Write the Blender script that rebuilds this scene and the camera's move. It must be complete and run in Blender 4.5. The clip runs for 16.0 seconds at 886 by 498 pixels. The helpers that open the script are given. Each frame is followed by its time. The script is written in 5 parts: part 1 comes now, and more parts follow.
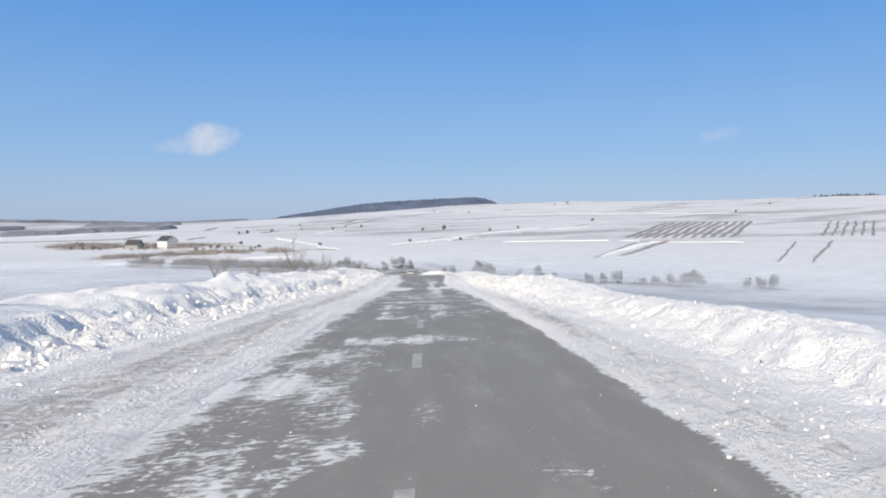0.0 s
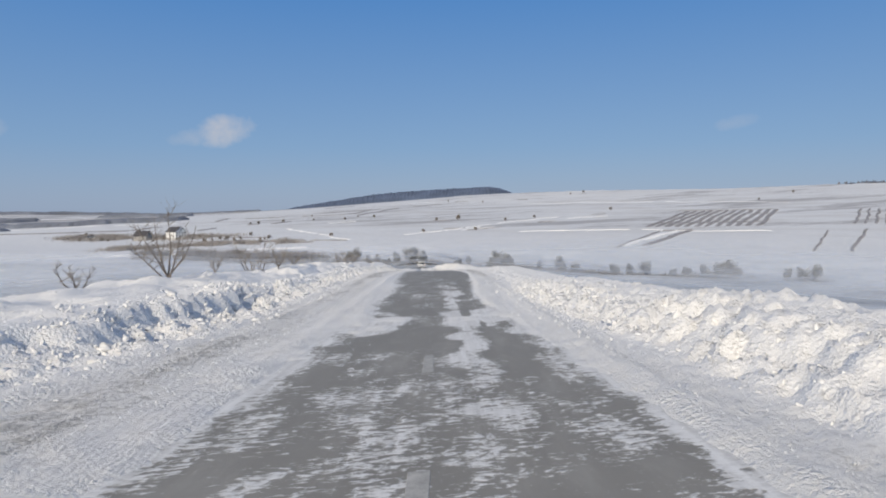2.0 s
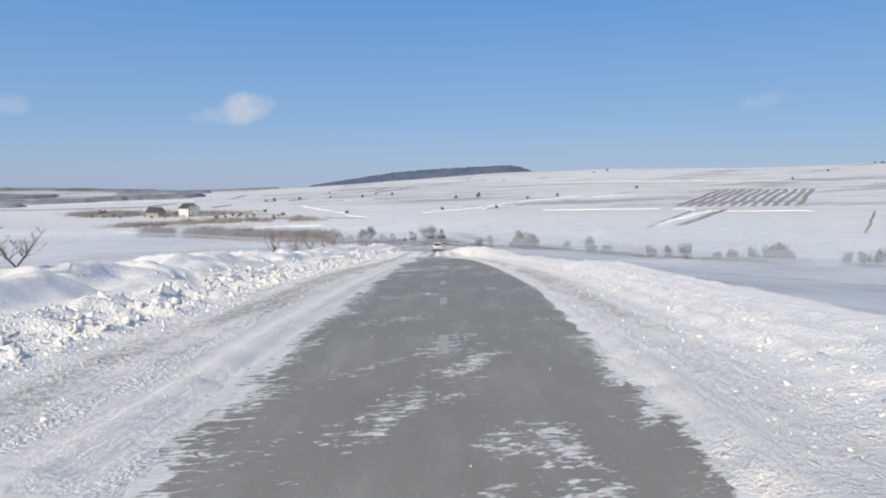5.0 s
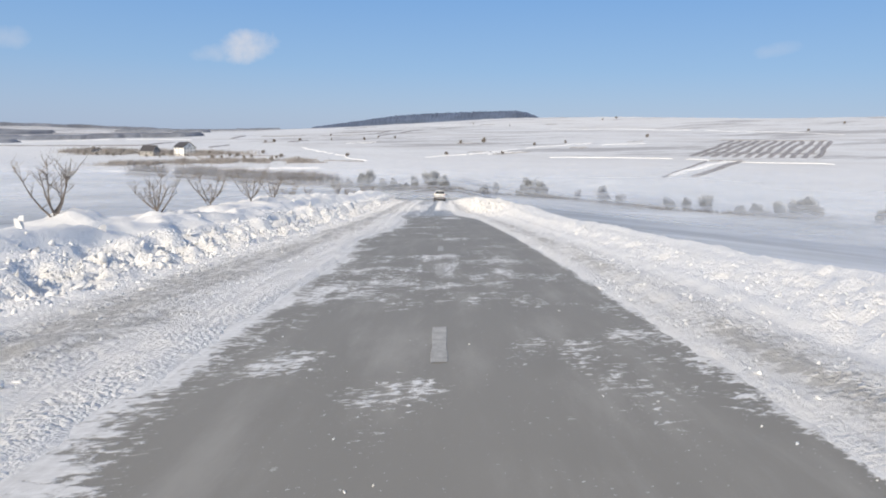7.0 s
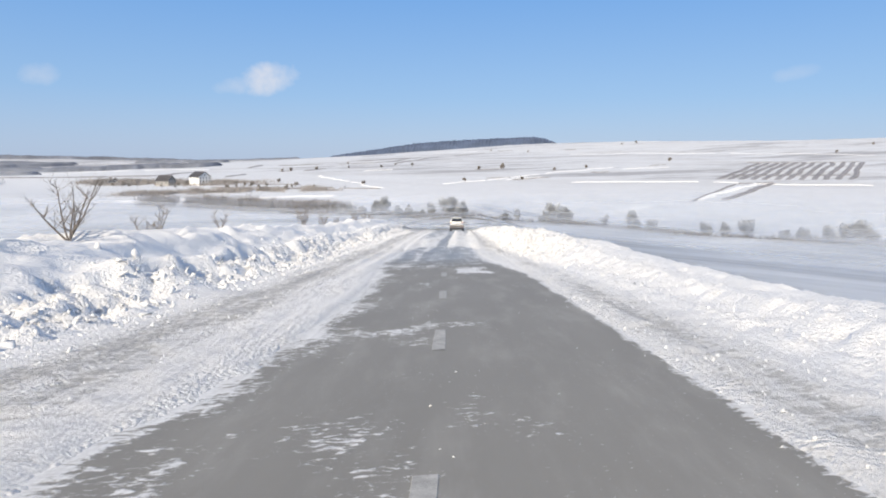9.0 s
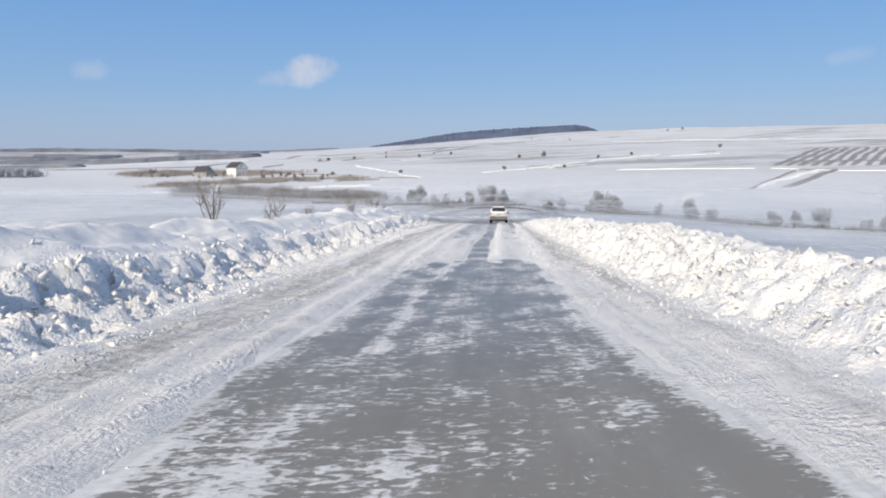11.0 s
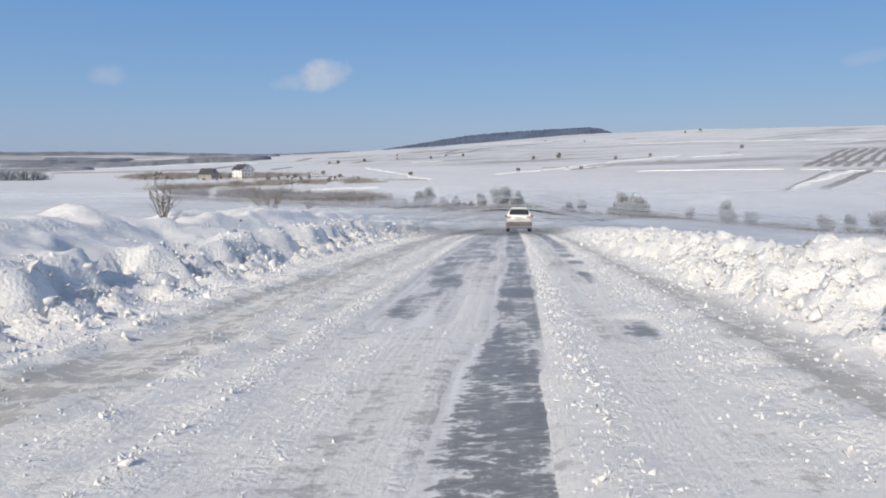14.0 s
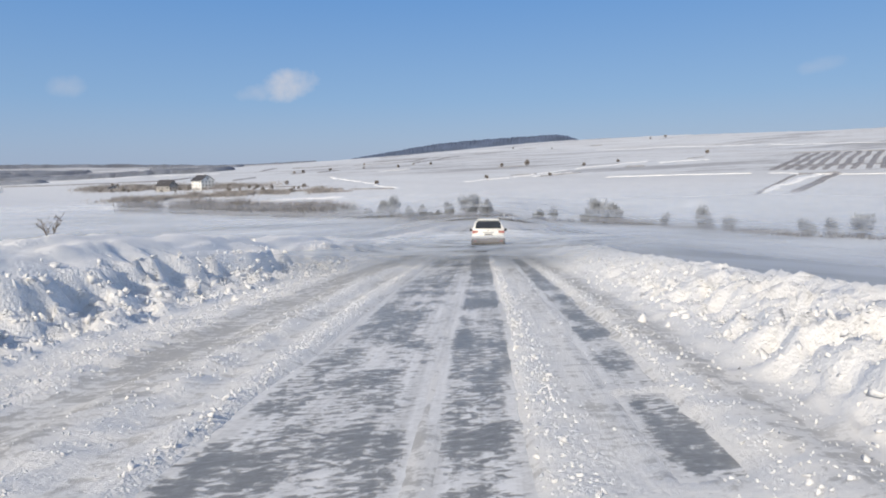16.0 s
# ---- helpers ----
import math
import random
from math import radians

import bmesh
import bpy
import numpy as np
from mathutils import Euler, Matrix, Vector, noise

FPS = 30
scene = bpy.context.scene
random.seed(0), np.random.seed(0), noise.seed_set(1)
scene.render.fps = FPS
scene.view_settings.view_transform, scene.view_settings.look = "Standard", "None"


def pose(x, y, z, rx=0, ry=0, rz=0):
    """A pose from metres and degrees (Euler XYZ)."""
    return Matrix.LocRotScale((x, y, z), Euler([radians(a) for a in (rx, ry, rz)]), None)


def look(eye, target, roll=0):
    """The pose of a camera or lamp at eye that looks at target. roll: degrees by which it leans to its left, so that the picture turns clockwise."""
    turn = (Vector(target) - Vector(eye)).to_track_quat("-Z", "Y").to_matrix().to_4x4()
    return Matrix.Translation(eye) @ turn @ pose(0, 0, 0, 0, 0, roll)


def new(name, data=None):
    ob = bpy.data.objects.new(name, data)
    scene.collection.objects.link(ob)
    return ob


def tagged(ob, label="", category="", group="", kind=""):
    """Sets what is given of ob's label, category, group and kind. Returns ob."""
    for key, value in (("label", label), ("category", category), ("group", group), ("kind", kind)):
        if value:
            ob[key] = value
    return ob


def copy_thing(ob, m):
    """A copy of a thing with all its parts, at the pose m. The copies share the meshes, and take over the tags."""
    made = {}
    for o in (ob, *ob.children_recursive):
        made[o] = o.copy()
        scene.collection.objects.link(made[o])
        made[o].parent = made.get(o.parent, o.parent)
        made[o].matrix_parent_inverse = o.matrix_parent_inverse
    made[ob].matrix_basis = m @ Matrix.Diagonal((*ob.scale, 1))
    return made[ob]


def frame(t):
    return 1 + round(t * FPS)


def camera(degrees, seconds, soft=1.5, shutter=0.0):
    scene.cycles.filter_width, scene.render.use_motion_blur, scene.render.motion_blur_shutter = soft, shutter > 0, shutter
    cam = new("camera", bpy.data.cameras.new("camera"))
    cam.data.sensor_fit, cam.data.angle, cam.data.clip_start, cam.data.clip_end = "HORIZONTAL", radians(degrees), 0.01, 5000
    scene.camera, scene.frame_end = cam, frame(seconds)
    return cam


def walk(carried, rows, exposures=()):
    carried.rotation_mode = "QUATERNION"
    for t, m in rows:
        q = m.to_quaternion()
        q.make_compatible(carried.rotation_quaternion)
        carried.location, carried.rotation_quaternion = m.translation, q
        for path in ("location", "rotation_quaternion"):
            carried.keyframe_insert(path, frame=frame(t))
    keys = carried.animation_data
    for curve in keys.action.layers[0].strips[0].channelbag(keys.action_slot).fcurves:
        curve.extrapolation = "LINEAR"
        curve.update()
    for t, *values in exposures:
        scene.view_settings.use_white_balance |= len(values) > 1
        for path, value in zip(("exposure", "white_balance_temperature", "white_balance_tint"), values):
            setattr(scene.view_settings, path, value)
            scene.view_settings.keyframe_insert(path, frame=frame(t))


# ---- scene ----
# ---- camera: driven along the ploughed road, the eye 1.35 m above it ----
cam = camera(68.57, 16.0, soft=1.95)
# seconds, x, y, z, heading, pitch, lean
PATH = [
    (0.0, 0.00, -0.00, 0.00, -14.59, -2.22, 0.06),
    (0.5, 1.12, 4.85, -0.22, -13.87, -2.47, 0.26),
    (1.0, 2.23, 9.57, -0.49, -13.80, -2.68, 0.54),
    (1.5, 3.33, 14.29, -0.76, -13.50, -2.85, 0.28),
    (2.0, 4.37, 18.73, -1.07, -13.36, -3.06, 0.32),
    (2.5, 5.36, 22.99, -1.35, -12.91, -3.28, 0.07),
    (3.0, 6.30, 26.99, -1.63, -12.66, -3.50, 0.20),
    (3.5, 7.11, 30.71, -1.87, -12.30, -3.69, 0.34),
    (4.0, 7.92, 34.39, -2.09, -11.77, -3.90, 0.62),
    (4.5, 8.77, 38.15, -2.27, -11.72, -4.40, 0.03),
    (5.0, 9.65, 41.95, -2.44, -11.66, -4.90, 0.00),
    (5.5, 10.52, 45.80, -2.63, -11.60, -5.40, -0.00),
    (6.0, 11.38, 49.72, -2.84, -11.54, -5.89, -0.02),
    (6.5, 12.19, 53.71, -3.08, -11.48, -6.39, -0.35),
    (7.0, 12.94, 57.81, -3.36, -11.49, -9.67, -1.27),
    (7.5, 13.71, 61.93, -3.62, -11.11, -8.74, -2.04),
    (8.0, 14.59, 65.88, -3.93, -10.03, -7.33, -1.39),
    (8.5, 15.48, 69.98, -4.30, -9.86, -7.17, -1.01),
    (9.0, 16.34, 74.14, -4.68, -9.77, -7.32, -0.49),
    (9.5, 17.14, 78.32, -5.03, -8.89, -7.54, -0.03),
    (10.0, 17.88, 82.47, -5.38, -8.02, -7.76, -0.00),
    (10.5, 18.58, 86.55, -5.75, -7.15, -7.98, 0.00),
    (11.0, 19.25, 90.55, -6.12, -6.28, -8.20, 0.02),
    (11.5, 19.91, 94.46, -6.49, -5.41, -8.42, 0.31),
    (12.0, 20.57, 98.26, -6.85, -5.02, -8.61, 0.01),
    (12.5, 21.15, 101.81, -7.19, -4.93, -8.70, 0.16),
    (13.0, 21.70, 105.18, -7.48, -4.76, -8.75, -0.08),
    (13.5, 22.26, 108.44, -7.73, -3.91, -8.14, 0.02),
    (14.0, 22.84, 111.52, -7.94, -5.13, -7.90, 0.13),
    (14.5, 23.47, 114.39, -8.11, -5.05, -7.91, 0.17),
    (15.0, 24.09, 117.33, -8.26, -5.37, -7.76, 0.54),
    (15.5, 24.73, 120.43, -8.45, -6.13, -7.28, 0.71),
    (16.0, 25.35, 123.48, -8.65, -7.80, -7.16, 0.79),
]
# the clip's camera brightens and darkens its picture a little: seconds, stops
EXPOSURES = [(0, 0.2), (0.5, -0.12), (1, 0), (1.5, -0.28), (2, -0.25), (2.5, -0.08), (3, -0.1), (3.5, 0.1), (4, 0.03), (6.5, 0.1), (7, 0.15), (7.5, 0.12), (8, -0.25), (8.5, 0.18), (9, 0.3), (11.5, 0.05), (12.5, 0), (13.5, -0.06), (14, -0.07), (14.5, 0), (15, 0), (16, -0.04)]
walk(cam, [(t, pose(x, y, z, 90 + pitch, 0, yaw) @ pose(0, 0, 0, 0, 0, -lean)) for t, x, y, z, yaw, pitch, lean in PATH],
     [(t, stops, 7480 if 6 < t < 10 else 7280, 10) for t, stops in EXPOSURES])

# ---- light: low winter sun from behind on one side, clear sky ----
SUN_AZ, SUN_EL = radians(-146), radians(33)
to_sun = Vector((math.sin(SUN_AZ) * math.cos(SUN_EL), math.cos(SUN_AZ) * math.cos(SUN_EL), math.sin(SUN_EL)))
sun = new("sun", bpy.data.lights.new("sun", "SUN"))
sun.data.energy, sun.data.angle, sun.data.color = 3.6, radians(0.6), (1.0, 0.94, 0.845)
sun.matrix_world = look(to_sun * 100, (0, 0, 0))

world = bpy.data.worlds.new("sky")
scene.world = world
world.use_nodes = True
wn, wl = world.node_tree.nodes, world.node_tree.links
background = wn["Background"]
sky = wn.new("ShaderNodeTexSky")
sky.sky_type, sky.sun_disc = "NISHITA", False
sky.sun_elevation, sky.sun_rotation = SUN_EL, SUN_AZ
sky.altitude, sky.air_density, sky.dust_density, sky.ozone_density = 150, 1.0, 1.0, 1.5
background.inputs["Strength"].default_value = 0.12
coords = wn.new("ShaderNodeTexCoord")


def math_node(tree, op, a, b=None, c=None, clamp=False):
    n = tree.nodes.new("ShaderNodeMath")
    n.operation, n.use_clamp = op, clamp
    for i, v in enumerate((a, b, c)):
        if v is None:
            continue
        if isinstance(v, (int, float)):
            n.inputs[i].default_value = v
        else:
            tree.links.new(v, n.inputs[i])
    return n.outputs[0]


def cloud_mask(tree, azimuth, elevation, wide, high, strength, seed):
    """A soft puff of cloud in one direction of the sky."""
    a, e = radians(azimuth), radians(elevation)
    sep = tree.nodes.new("ShaderNodeSeparateXYZ")
    tree.links.new(coords.outputs["Generated"], sep.inputs[0])
    x, y, z = sep.outputs
    u = math_node(tree, "SUBTRACT", math_node(tree, "MULTIPLY", x, math.cos(a)), math_node(tree, "MULTIPLY", y, math.sin(a)))
    ahead = math_node(tree, "ADD", math_node(tree, "MULTIPLY", x, math.sin(a)), math_node(tree, "MULTIPLY", y, math.cos(a)))
    v = math_node(tree, "SUBTRACT", z, math.sin(e))
    noisy = tree.nodes.new("ShaderNodeTexNoise")
    noisy.inputs["Scale"].default_value, noisy.inputs["Detail"].default_value, noisy.inputs["Roughness"].default_value = 30, 6, 0.6
    shift = tree.nodes.new("ShaderNodeVectorMath")
    shift.inputs[1].default_value = (seed, 0, 0)
    tree.links.new(coords.outputs["Generated"], shift.inputs[0])
    tree.links.new(shift.outputs[0], noisy.inputs["Vector"])
    uu = math_node(tree, "DIVIDE", u, radians(wide))
    vv = math_node(tree, "DIVIDE", math_node(tree, "SUBTRACT", v, math_node(tree, "MULTIPLY", u, 0.15)), radians(high))
    r2 = math_node(tree, "ADD", math_node(tree, "MULTIPLY", uu, uu), math_node(tree, "MULTIPLY", vv, vv))
    body = math_node(tree, "SUBTRACT", 1.15, r2)
    body = math_node(tree, "ADD", body, math_node(tree, "MULTIPLY", math_node(tree, "SUBTRACT", noisy.outputs["Fac"], 0.5), 2.6))
    body = math_node(tree, "MULTIPLY", body, 0.55 * strength, clamp=True)
    return math_node(tree, "MULTIPLY", body, math_node(tree, "GREATER_THAN", ahead, 0.0))


mask = cloud_mask(world.node_tree, -5.0, 7.0, 2.5, 1.2, 0.72, 3.0)
for args in ((-7.2, 6.4, 2.2, 0.7, 0.3, 5.0), (-21.5, 6.4, 1.3, 0.8, 0.25, 9.0), (37.5, 7.2, 1.6, 0.6, 0.22, 14.0)):
    mask = math_node(world.node_tree, "MAXIMUM", mask, cloud_mask(world.node_tree, *args))
# the clear cold air keeps the sky blue down to the horizon
height = wn.new("ShaderNodeSeparateXYZ")
wl.new(coords.outputs["Generated"], height.inputs[0])
grade = wn.new("ShaderNodeValToRGB")
stops = ((0.0, (2.65, 3.75, 5.9)), (0.10, (1.65, 3.3, 6.25)), (0.34, (0.42, 2.15, 6.1)), (1.0, (2.8, 3.2, 4.2)))
while len(grade.color_ramp.elements) < len(stops):
    grade.color_ramp.elements.new(0.5)
for element, (at, colour) in zip(grade.color_ramp.elements, stops):
    element.position, element.color = at, (*colour, 1)
wl.new(height.outputs["Z"], grade.inputs["Fac"])
clear = wn.new("ShaderNodeMix")
clear.data_type = "RGBA"
# on the sun's side the sky whitens and brightens
facing = wn.new("ShaderNodeVectorMath")
facing.operation = "DOT_PRODUCT"
wl.new(coords.outputs["Generated"], facing.inputs[0])
facing.inputs[1].default_value = to_sun
side = wn.new("ShaderNodeMapRange")
side.interpolation_type = "SMOOTHSTEP"
for key, value in (("From Min", -0.1), ("From Max", 0.85), ("To Min", 0.85), ("To Max", 0.1)):
    side.inputs[key].default_value = value
wl.new(facing.outputs["Value"], side.inputs["Value"])
wl.new(side.outputs["Result"], clear.inputs["Factor"])
wl.new(sky.outputs[0], clear.inputs["A"])
wl.new(grade.outputs["Color"], clear.inputs["B"])
mix = wn.new("ShaderNodeMix")
mix.data_type = "RGBA"
wl.new(mask, mix.inputs["Factor"])
wl.new(clear.outputs["Result"], mix.inputs["A"])
mix.inputs["B"].default_value = (6.2, 6.1, 6.5, 1)
wl.new(mix.outputs["Result"], background.inputs["Color"])

# ---- helpers of the shapes ----
def smooth(a, b, x):
    t = np.clip((np.asarray(x, float) - a) / (b - a), 0, 1)
    return t * t * (3 - 2 * t)


def hashed(ix, iy, seed=0):
    h = (ix.astype(np.int64) * 374761393 + iy.astype(np.int64) * 668265263 + seed * 1442695041) & 0x7FFFFFFF
    h = ((h ^ (h >> 13)) * 1274126177) & 0x7FFFFFFF
    return ((h ^ (h >> 16)) & 0xFFFFF) / float(0xFFFFF)


def vnoise(x, y, seed=0):
    x, y = np.broadcast_arrays(np.asarray(x, float), np.asarray(y, float))
    ix, iy = np.floor(x), np.floor(y)
    fx, fy = x - ix, y - iy
    fx, fy = fx * fx * (3 - 2 * fx), fy * fy * (3 - 2 * fy)
    a, b = hashed(ix, iy, seed), hashed(ix + 1, iy, seed)
    c, d = hashed(ix, iy + 1, seed), hashed(ix + 1, iy + 1, seed)
    return (a * (1 - fx) + b * fx) * (1 - fy) + (c * (1 - fx) + d * fx) * fy


def fbm(x, y, seed=0, octaves=4):
    total, amp, norm = 0, 1.0, 0
    for k in range(octaves):
        total = total + amp * vnoise(x * 2 ** k + 17.3 * k, y * 2 ** k - 9.1 * k, seed + k)
        norm += amp
        amp *= 0.5
    return total / norm


def cells(x, y, seed=0):
    """Cellular noise: each cell's own random value, and the distance to its border."""
    ix, iy = np.floor(x), np.floor(y)
    d1, d2, val = np.full(x.shape, 9.0), np.full(x.shape, 9.0), np.zeros(x.shape)
    for a in (-1, 0, 1):
        for b in (-1, 0, 1):
            jx, jy = ix + a, iy + b
            px, py = jx + hashed(jx, jy, seed), jy + hashed(jx, jy, seed + 5)
            d = np.hypot(x - px, y - py)
            near = d < d1
            d2 = np.where(near, d1, np.minimum(d2, d))
            val = np.where(near, hashed(jx, jy, seed + 9), val)
            d1 = np.where(near, d, d1)
    return val, d2 - d1


COS_ROAD = 0.978


def curve(y, start, pitch, knots):
    """A smooth line through evenly spaced knots."""
    k = np.array(knots, float)
    t = np.clip((np.asarray(y, float) - start) / pitch, 0, len(k) - 1.001)
    i = np.floor(t).astype(int)
    f = t - i
    a, b, c, d = k[np.maximum(i - 1, 0)], k[i], k[i + 1], k[np.minimum(i + 2, len(k) - 1)]
    return b + 0.5 * f * (c - a + f * (2 * a - 5 * b + 4 * c - d + f * (3 * (b - c) + d - a)))


def road_x(y):
    """The road's middle line."""
    y = np.asarray(y, float)
    return curve(y, -15, 15, [-3.61, -0.13, 3.37, 6.82, 10.17, 13.27, 16.31, 19.02, 21.6, 24.5, 27.47, 30.48, 33.56, 36.63, 39.71, 42.78, 45.86, 48.93, 52.01, 55.08, 58.16, 61.23, 64.31, 67.38, 70.46, 73.53, 76.61, 79.68]) + np.minimum(y + 15, 0) * 0.23 + np.maximum(y - 374, 0) * 0.205


def road_z(y):
    """The road's height: it tips over a crest and runs down into the valley."""
    y = np.asarray(y, float)
    return curve(y, -15, 15, [-0.6, -1.35, -2.19, -3.15, -3.96, -4.88, -6.1, -7.43, -8.76, -9.81, -10.97, -12.4, -14.0, -15.35, -16.55, -17.7, -18.68, -19.91, -21.14, -22.38, -23.61, -24.84, -26.07, -27.21, -28.05, -28.79, -29.35, -29.63]) - np.minimum(y + 15, 0) * 0.05


def terrain(x, y):
    """The open land: the near hill, the valley floor, the slope beyond it and the plain."""
    x, y = np.broadcast_arrays(np.asarray(x, float), np.asarray(y, float))
    d = (x - road_x(y)) * COS_ROAD
    near = road_z(y) - 0.9 - 0.105 * np.maximum(d - 9, 0) - 0.055 * np.maximum(-d - 9, 0)
    near = near - np.where(d > 0, 2.0, 1.4) * smooth(6, 15, np.abs(d))
    ex, ey = x - 120, y - 353
    p = ex * 0.726 + ey * 0.688
    q = ex * 0.688 - ey * 0.726
    pp = np.clip(p, 0, 1250)
    rise = (0.045 * pp + 2.3e-5 * pp ** 2) * (0.03 + 0.97 * smooth(-1750, -700, q) - 0.09 * smooth(350, 900, p) * (1 - 0.4 * smooth(-200, 200, q)))
    rise = rise - 0.02 * np.maximum(p - 1250, 0) * smooth(-2000, -900, q)
    far = np.hypot(x, y)
    valley = -30 + np.maximum(rise, -20) + (35 * np.clip((far - 1000) / 1200, 0, 1) ** 1.4 - 0.012 * np.maximum(far - 2200, 0)) * (1 - smooth(-1500, -800, q))
    k = 2.5
    m = np.maximum(near, valley)
    z = m + k * np.log(np.exp((near - m) / k) + np.exp((valley - m) / k))
    wob = (fbm(x / 60, y / 60, 3, 3) - 0.5) * 1.6 * smooth(12, 90, np.abs(d))
    wob = wob + (fbm(x / 260, y / 260, 8, 3) - 0.5) * 9 * smooth(500, 1400, far)
    return z + wob


def table(s, pairs):
    """Piecewise linear in s, from (s, value) pairs."""
    return np.interp(s, [p[0] for p in pairs], [p[1] for p in pairs])


def box_soft(s, d, s0, s1, d0, d1, es=0.5, ed=0.15):
    return smooth(s0 - es, s0 + es, s) * (1 - smooth(s1 - es, s1 + es, s)) * smooth(d0 - ed, d0 + ed, d) * (1 - smooth(d1 - ed, d1 + ed, d))


# stretches of the road that keep snow: from, to, one side, other side, how much
COVER = [
    (2.6, 10.4, -1.85, -0.45, 0.53), (6.2, 7.2, -1.75, -1.0, 0.68), (10.0, 10.9, -1.3, 0.95, 0.64), (5.1, 6.1, 0.05, 0.4, 0.6), (14.6, 15.6, -1.2, 0.3, 0.55),
    (14.4, 16.6, -1.15, -0.72, 0.72), (14.3, 18.4, 0.2, 1.5, 0.5), (14.2, 14.9, 0.3, 0.6, 0.66), (16.3, 18.0, -0.9, -0.4, 0.5), (17.4, 19.6, -1.25, -0.5, 0.72),
    (16.9, 18.8, 0.22, 0.8, 0.66), (20.2, 21.3, -1.6, 2.2, 0.66), (17.8, 20.0, 1.6, 2.3, 0.62), (22.4, 25.3, -1.3, 2.1, 0.5), (23.5, 25.0, 0.2, 0.8, 0.72),
    (25.0, 30.6, 0.32, 0.95, 0.72), (24.6, 30.5, 1.4, 2.1, 0.62), (26.0, 30.4, -1.9, -1.15, 0.5),
    (30.2, 33.6, 0.24, 2.0, 0.92), (33.4, 37.2, 0.24, 0.78, 0.84), (33.4, 37.0, 0.7, 1.5, 0.5), (30.2, 32.7, -2.0, -0.5, 0.92), (32.6, 33.8, -2.0, -0.9, 0.8), (30.2, 36.5, -0.45, 0.25, 0.42),
    (37.0, 41.0, 0.32, 1.02, 0.86), (38.9, 39.8, -0.75, -0.38, 0.68), (36.6, 40.4, -1.45, 0.3, 0.45), (41.0, 46.0, 0.2, 1.0, 0.55),
    (57.3, 58.3, -0.6, -0.3, 0.62), (57.5, 58.8, -1.6, -1.25, 0.45), (62.3, 63.3, 0.4, 1.2, 0.42),
    (67.8, 70.6, -1.55, 2.0, 0.45), (68.1, 70.0, -0.42, -0.12, 0.72), (68.0, 69.0, 0.85, 1.35, 0.72), (68.3, 70.8, 0.12, 0.5, 0.6),
    (65.6, 67.3, -1.6, 1.3, 0.52), (64.4, 65.8, -0.55, -0.2, 0.54), (64.6, 66.4, 0.15, 0.6, 0.56), (65.0, 67.5, -1.85, -1.2, 0.58),
    (75.0, 76.0, -0.35, 2.0, 0.54), (73.3, 73.7, 0.6, 0.85, 0.62), (81.7, 82.6, -1.1, 0.7, 0.54), (90.4, 93.2, 0.4, 1.3, 0.78),
    (96.4, 102.0, -1.0, -0.64, 0.86), (97.6, 100.4, -1.4, -0.95, 0.56), (98.6, 101.0, -0.4, 0.95, 0.5), (101.0, 106.5, -1.7, -0.6, 0.54), (104.4, 106.2, -0.98, -0.62, 0.74), (93.0, 97.0, -1.4, -0.8, 0.5), (101.0, 109.0, -0.6, 1.5, 0.48), (92.5, 101.5, -1.8, 1.4, 0.46),
    (104.0, 109.5, -0.84, -0.44, 0.84), (105.7, 110.0, 0.27, 0.6, 0.88), (96.8, 100.6, -0.5, 0.85, 0.51), (103.8, 107.6, -1.55, -0.86, 0.48), (97.4, 100.6, -1.3, -0.9, 0.57),
]
# narrow bare wheel lines inside the snowy stretches
BARE = [(32.3, 34.2, 0.66, 0.86), (30.0, 31.3, 0.95, 1.07), (34.0, 35.2, 1.15, 1.3)]


def track_mask(s, d):
    """The wheel tracks worn through the packed snow further down."""
    wob = (vnoise(s * 0.35, s * 0 + 2, 31) - 0.5) * 0.12
    lo = table(s, [(104, -0.33), (113, -0.38), (116, -0.4), (118, -0.17), (121, -0.17), (124, -0.05), (127, -0.06), (131, -0.18), (170, -0.25)])
    hi = table(s, [(104, 0.26), (116, 0.22), (118, 0.32), (124, 0.4), (131, 0.46), (170, 0.4)])
    one = box_soft(s, d + 0.5 * wob, 104, 400, lo, hi, 1.5, 0.06)
    two = box_soft(s, d + wob, 118.4, 150, -1.52, np.where(s < 124, -0.7, -0.25), 1.0, 0.12) * (0.55 + 0.45 * smooth(0.34, 0.5, fbm(s * 0.5, d * 2.2, 33))) * (1 - box_soft(s, d, 122.4, 124.8, -0.86, -0.38, 0.2, 0.05)) * (1 - 0.4 * smooth(-0.6, -0.4, d))
    three = box_soft(s, d + 0.6 * wob, 124.8, 147, 1.24, 1.64, 0.25, 0.06) * (1 - box_soft(s, d, 125.9, 126.5, 1, 2, 0.15)) * (1 - box_soft(s, d, 128.0, 128.3, 1, 2, 0.15))
    four = np.maximum(box_soft(s, d, 117.2, 118.1, 1.12, 1.46, 0.3, 0.1), box_soft(s, d, 121.4, 123.4, 1.22, 1.42, 0.3, 0.06))
    return np.maximum(np.maximum(one, two * 0.9), np.maximum(three, four))


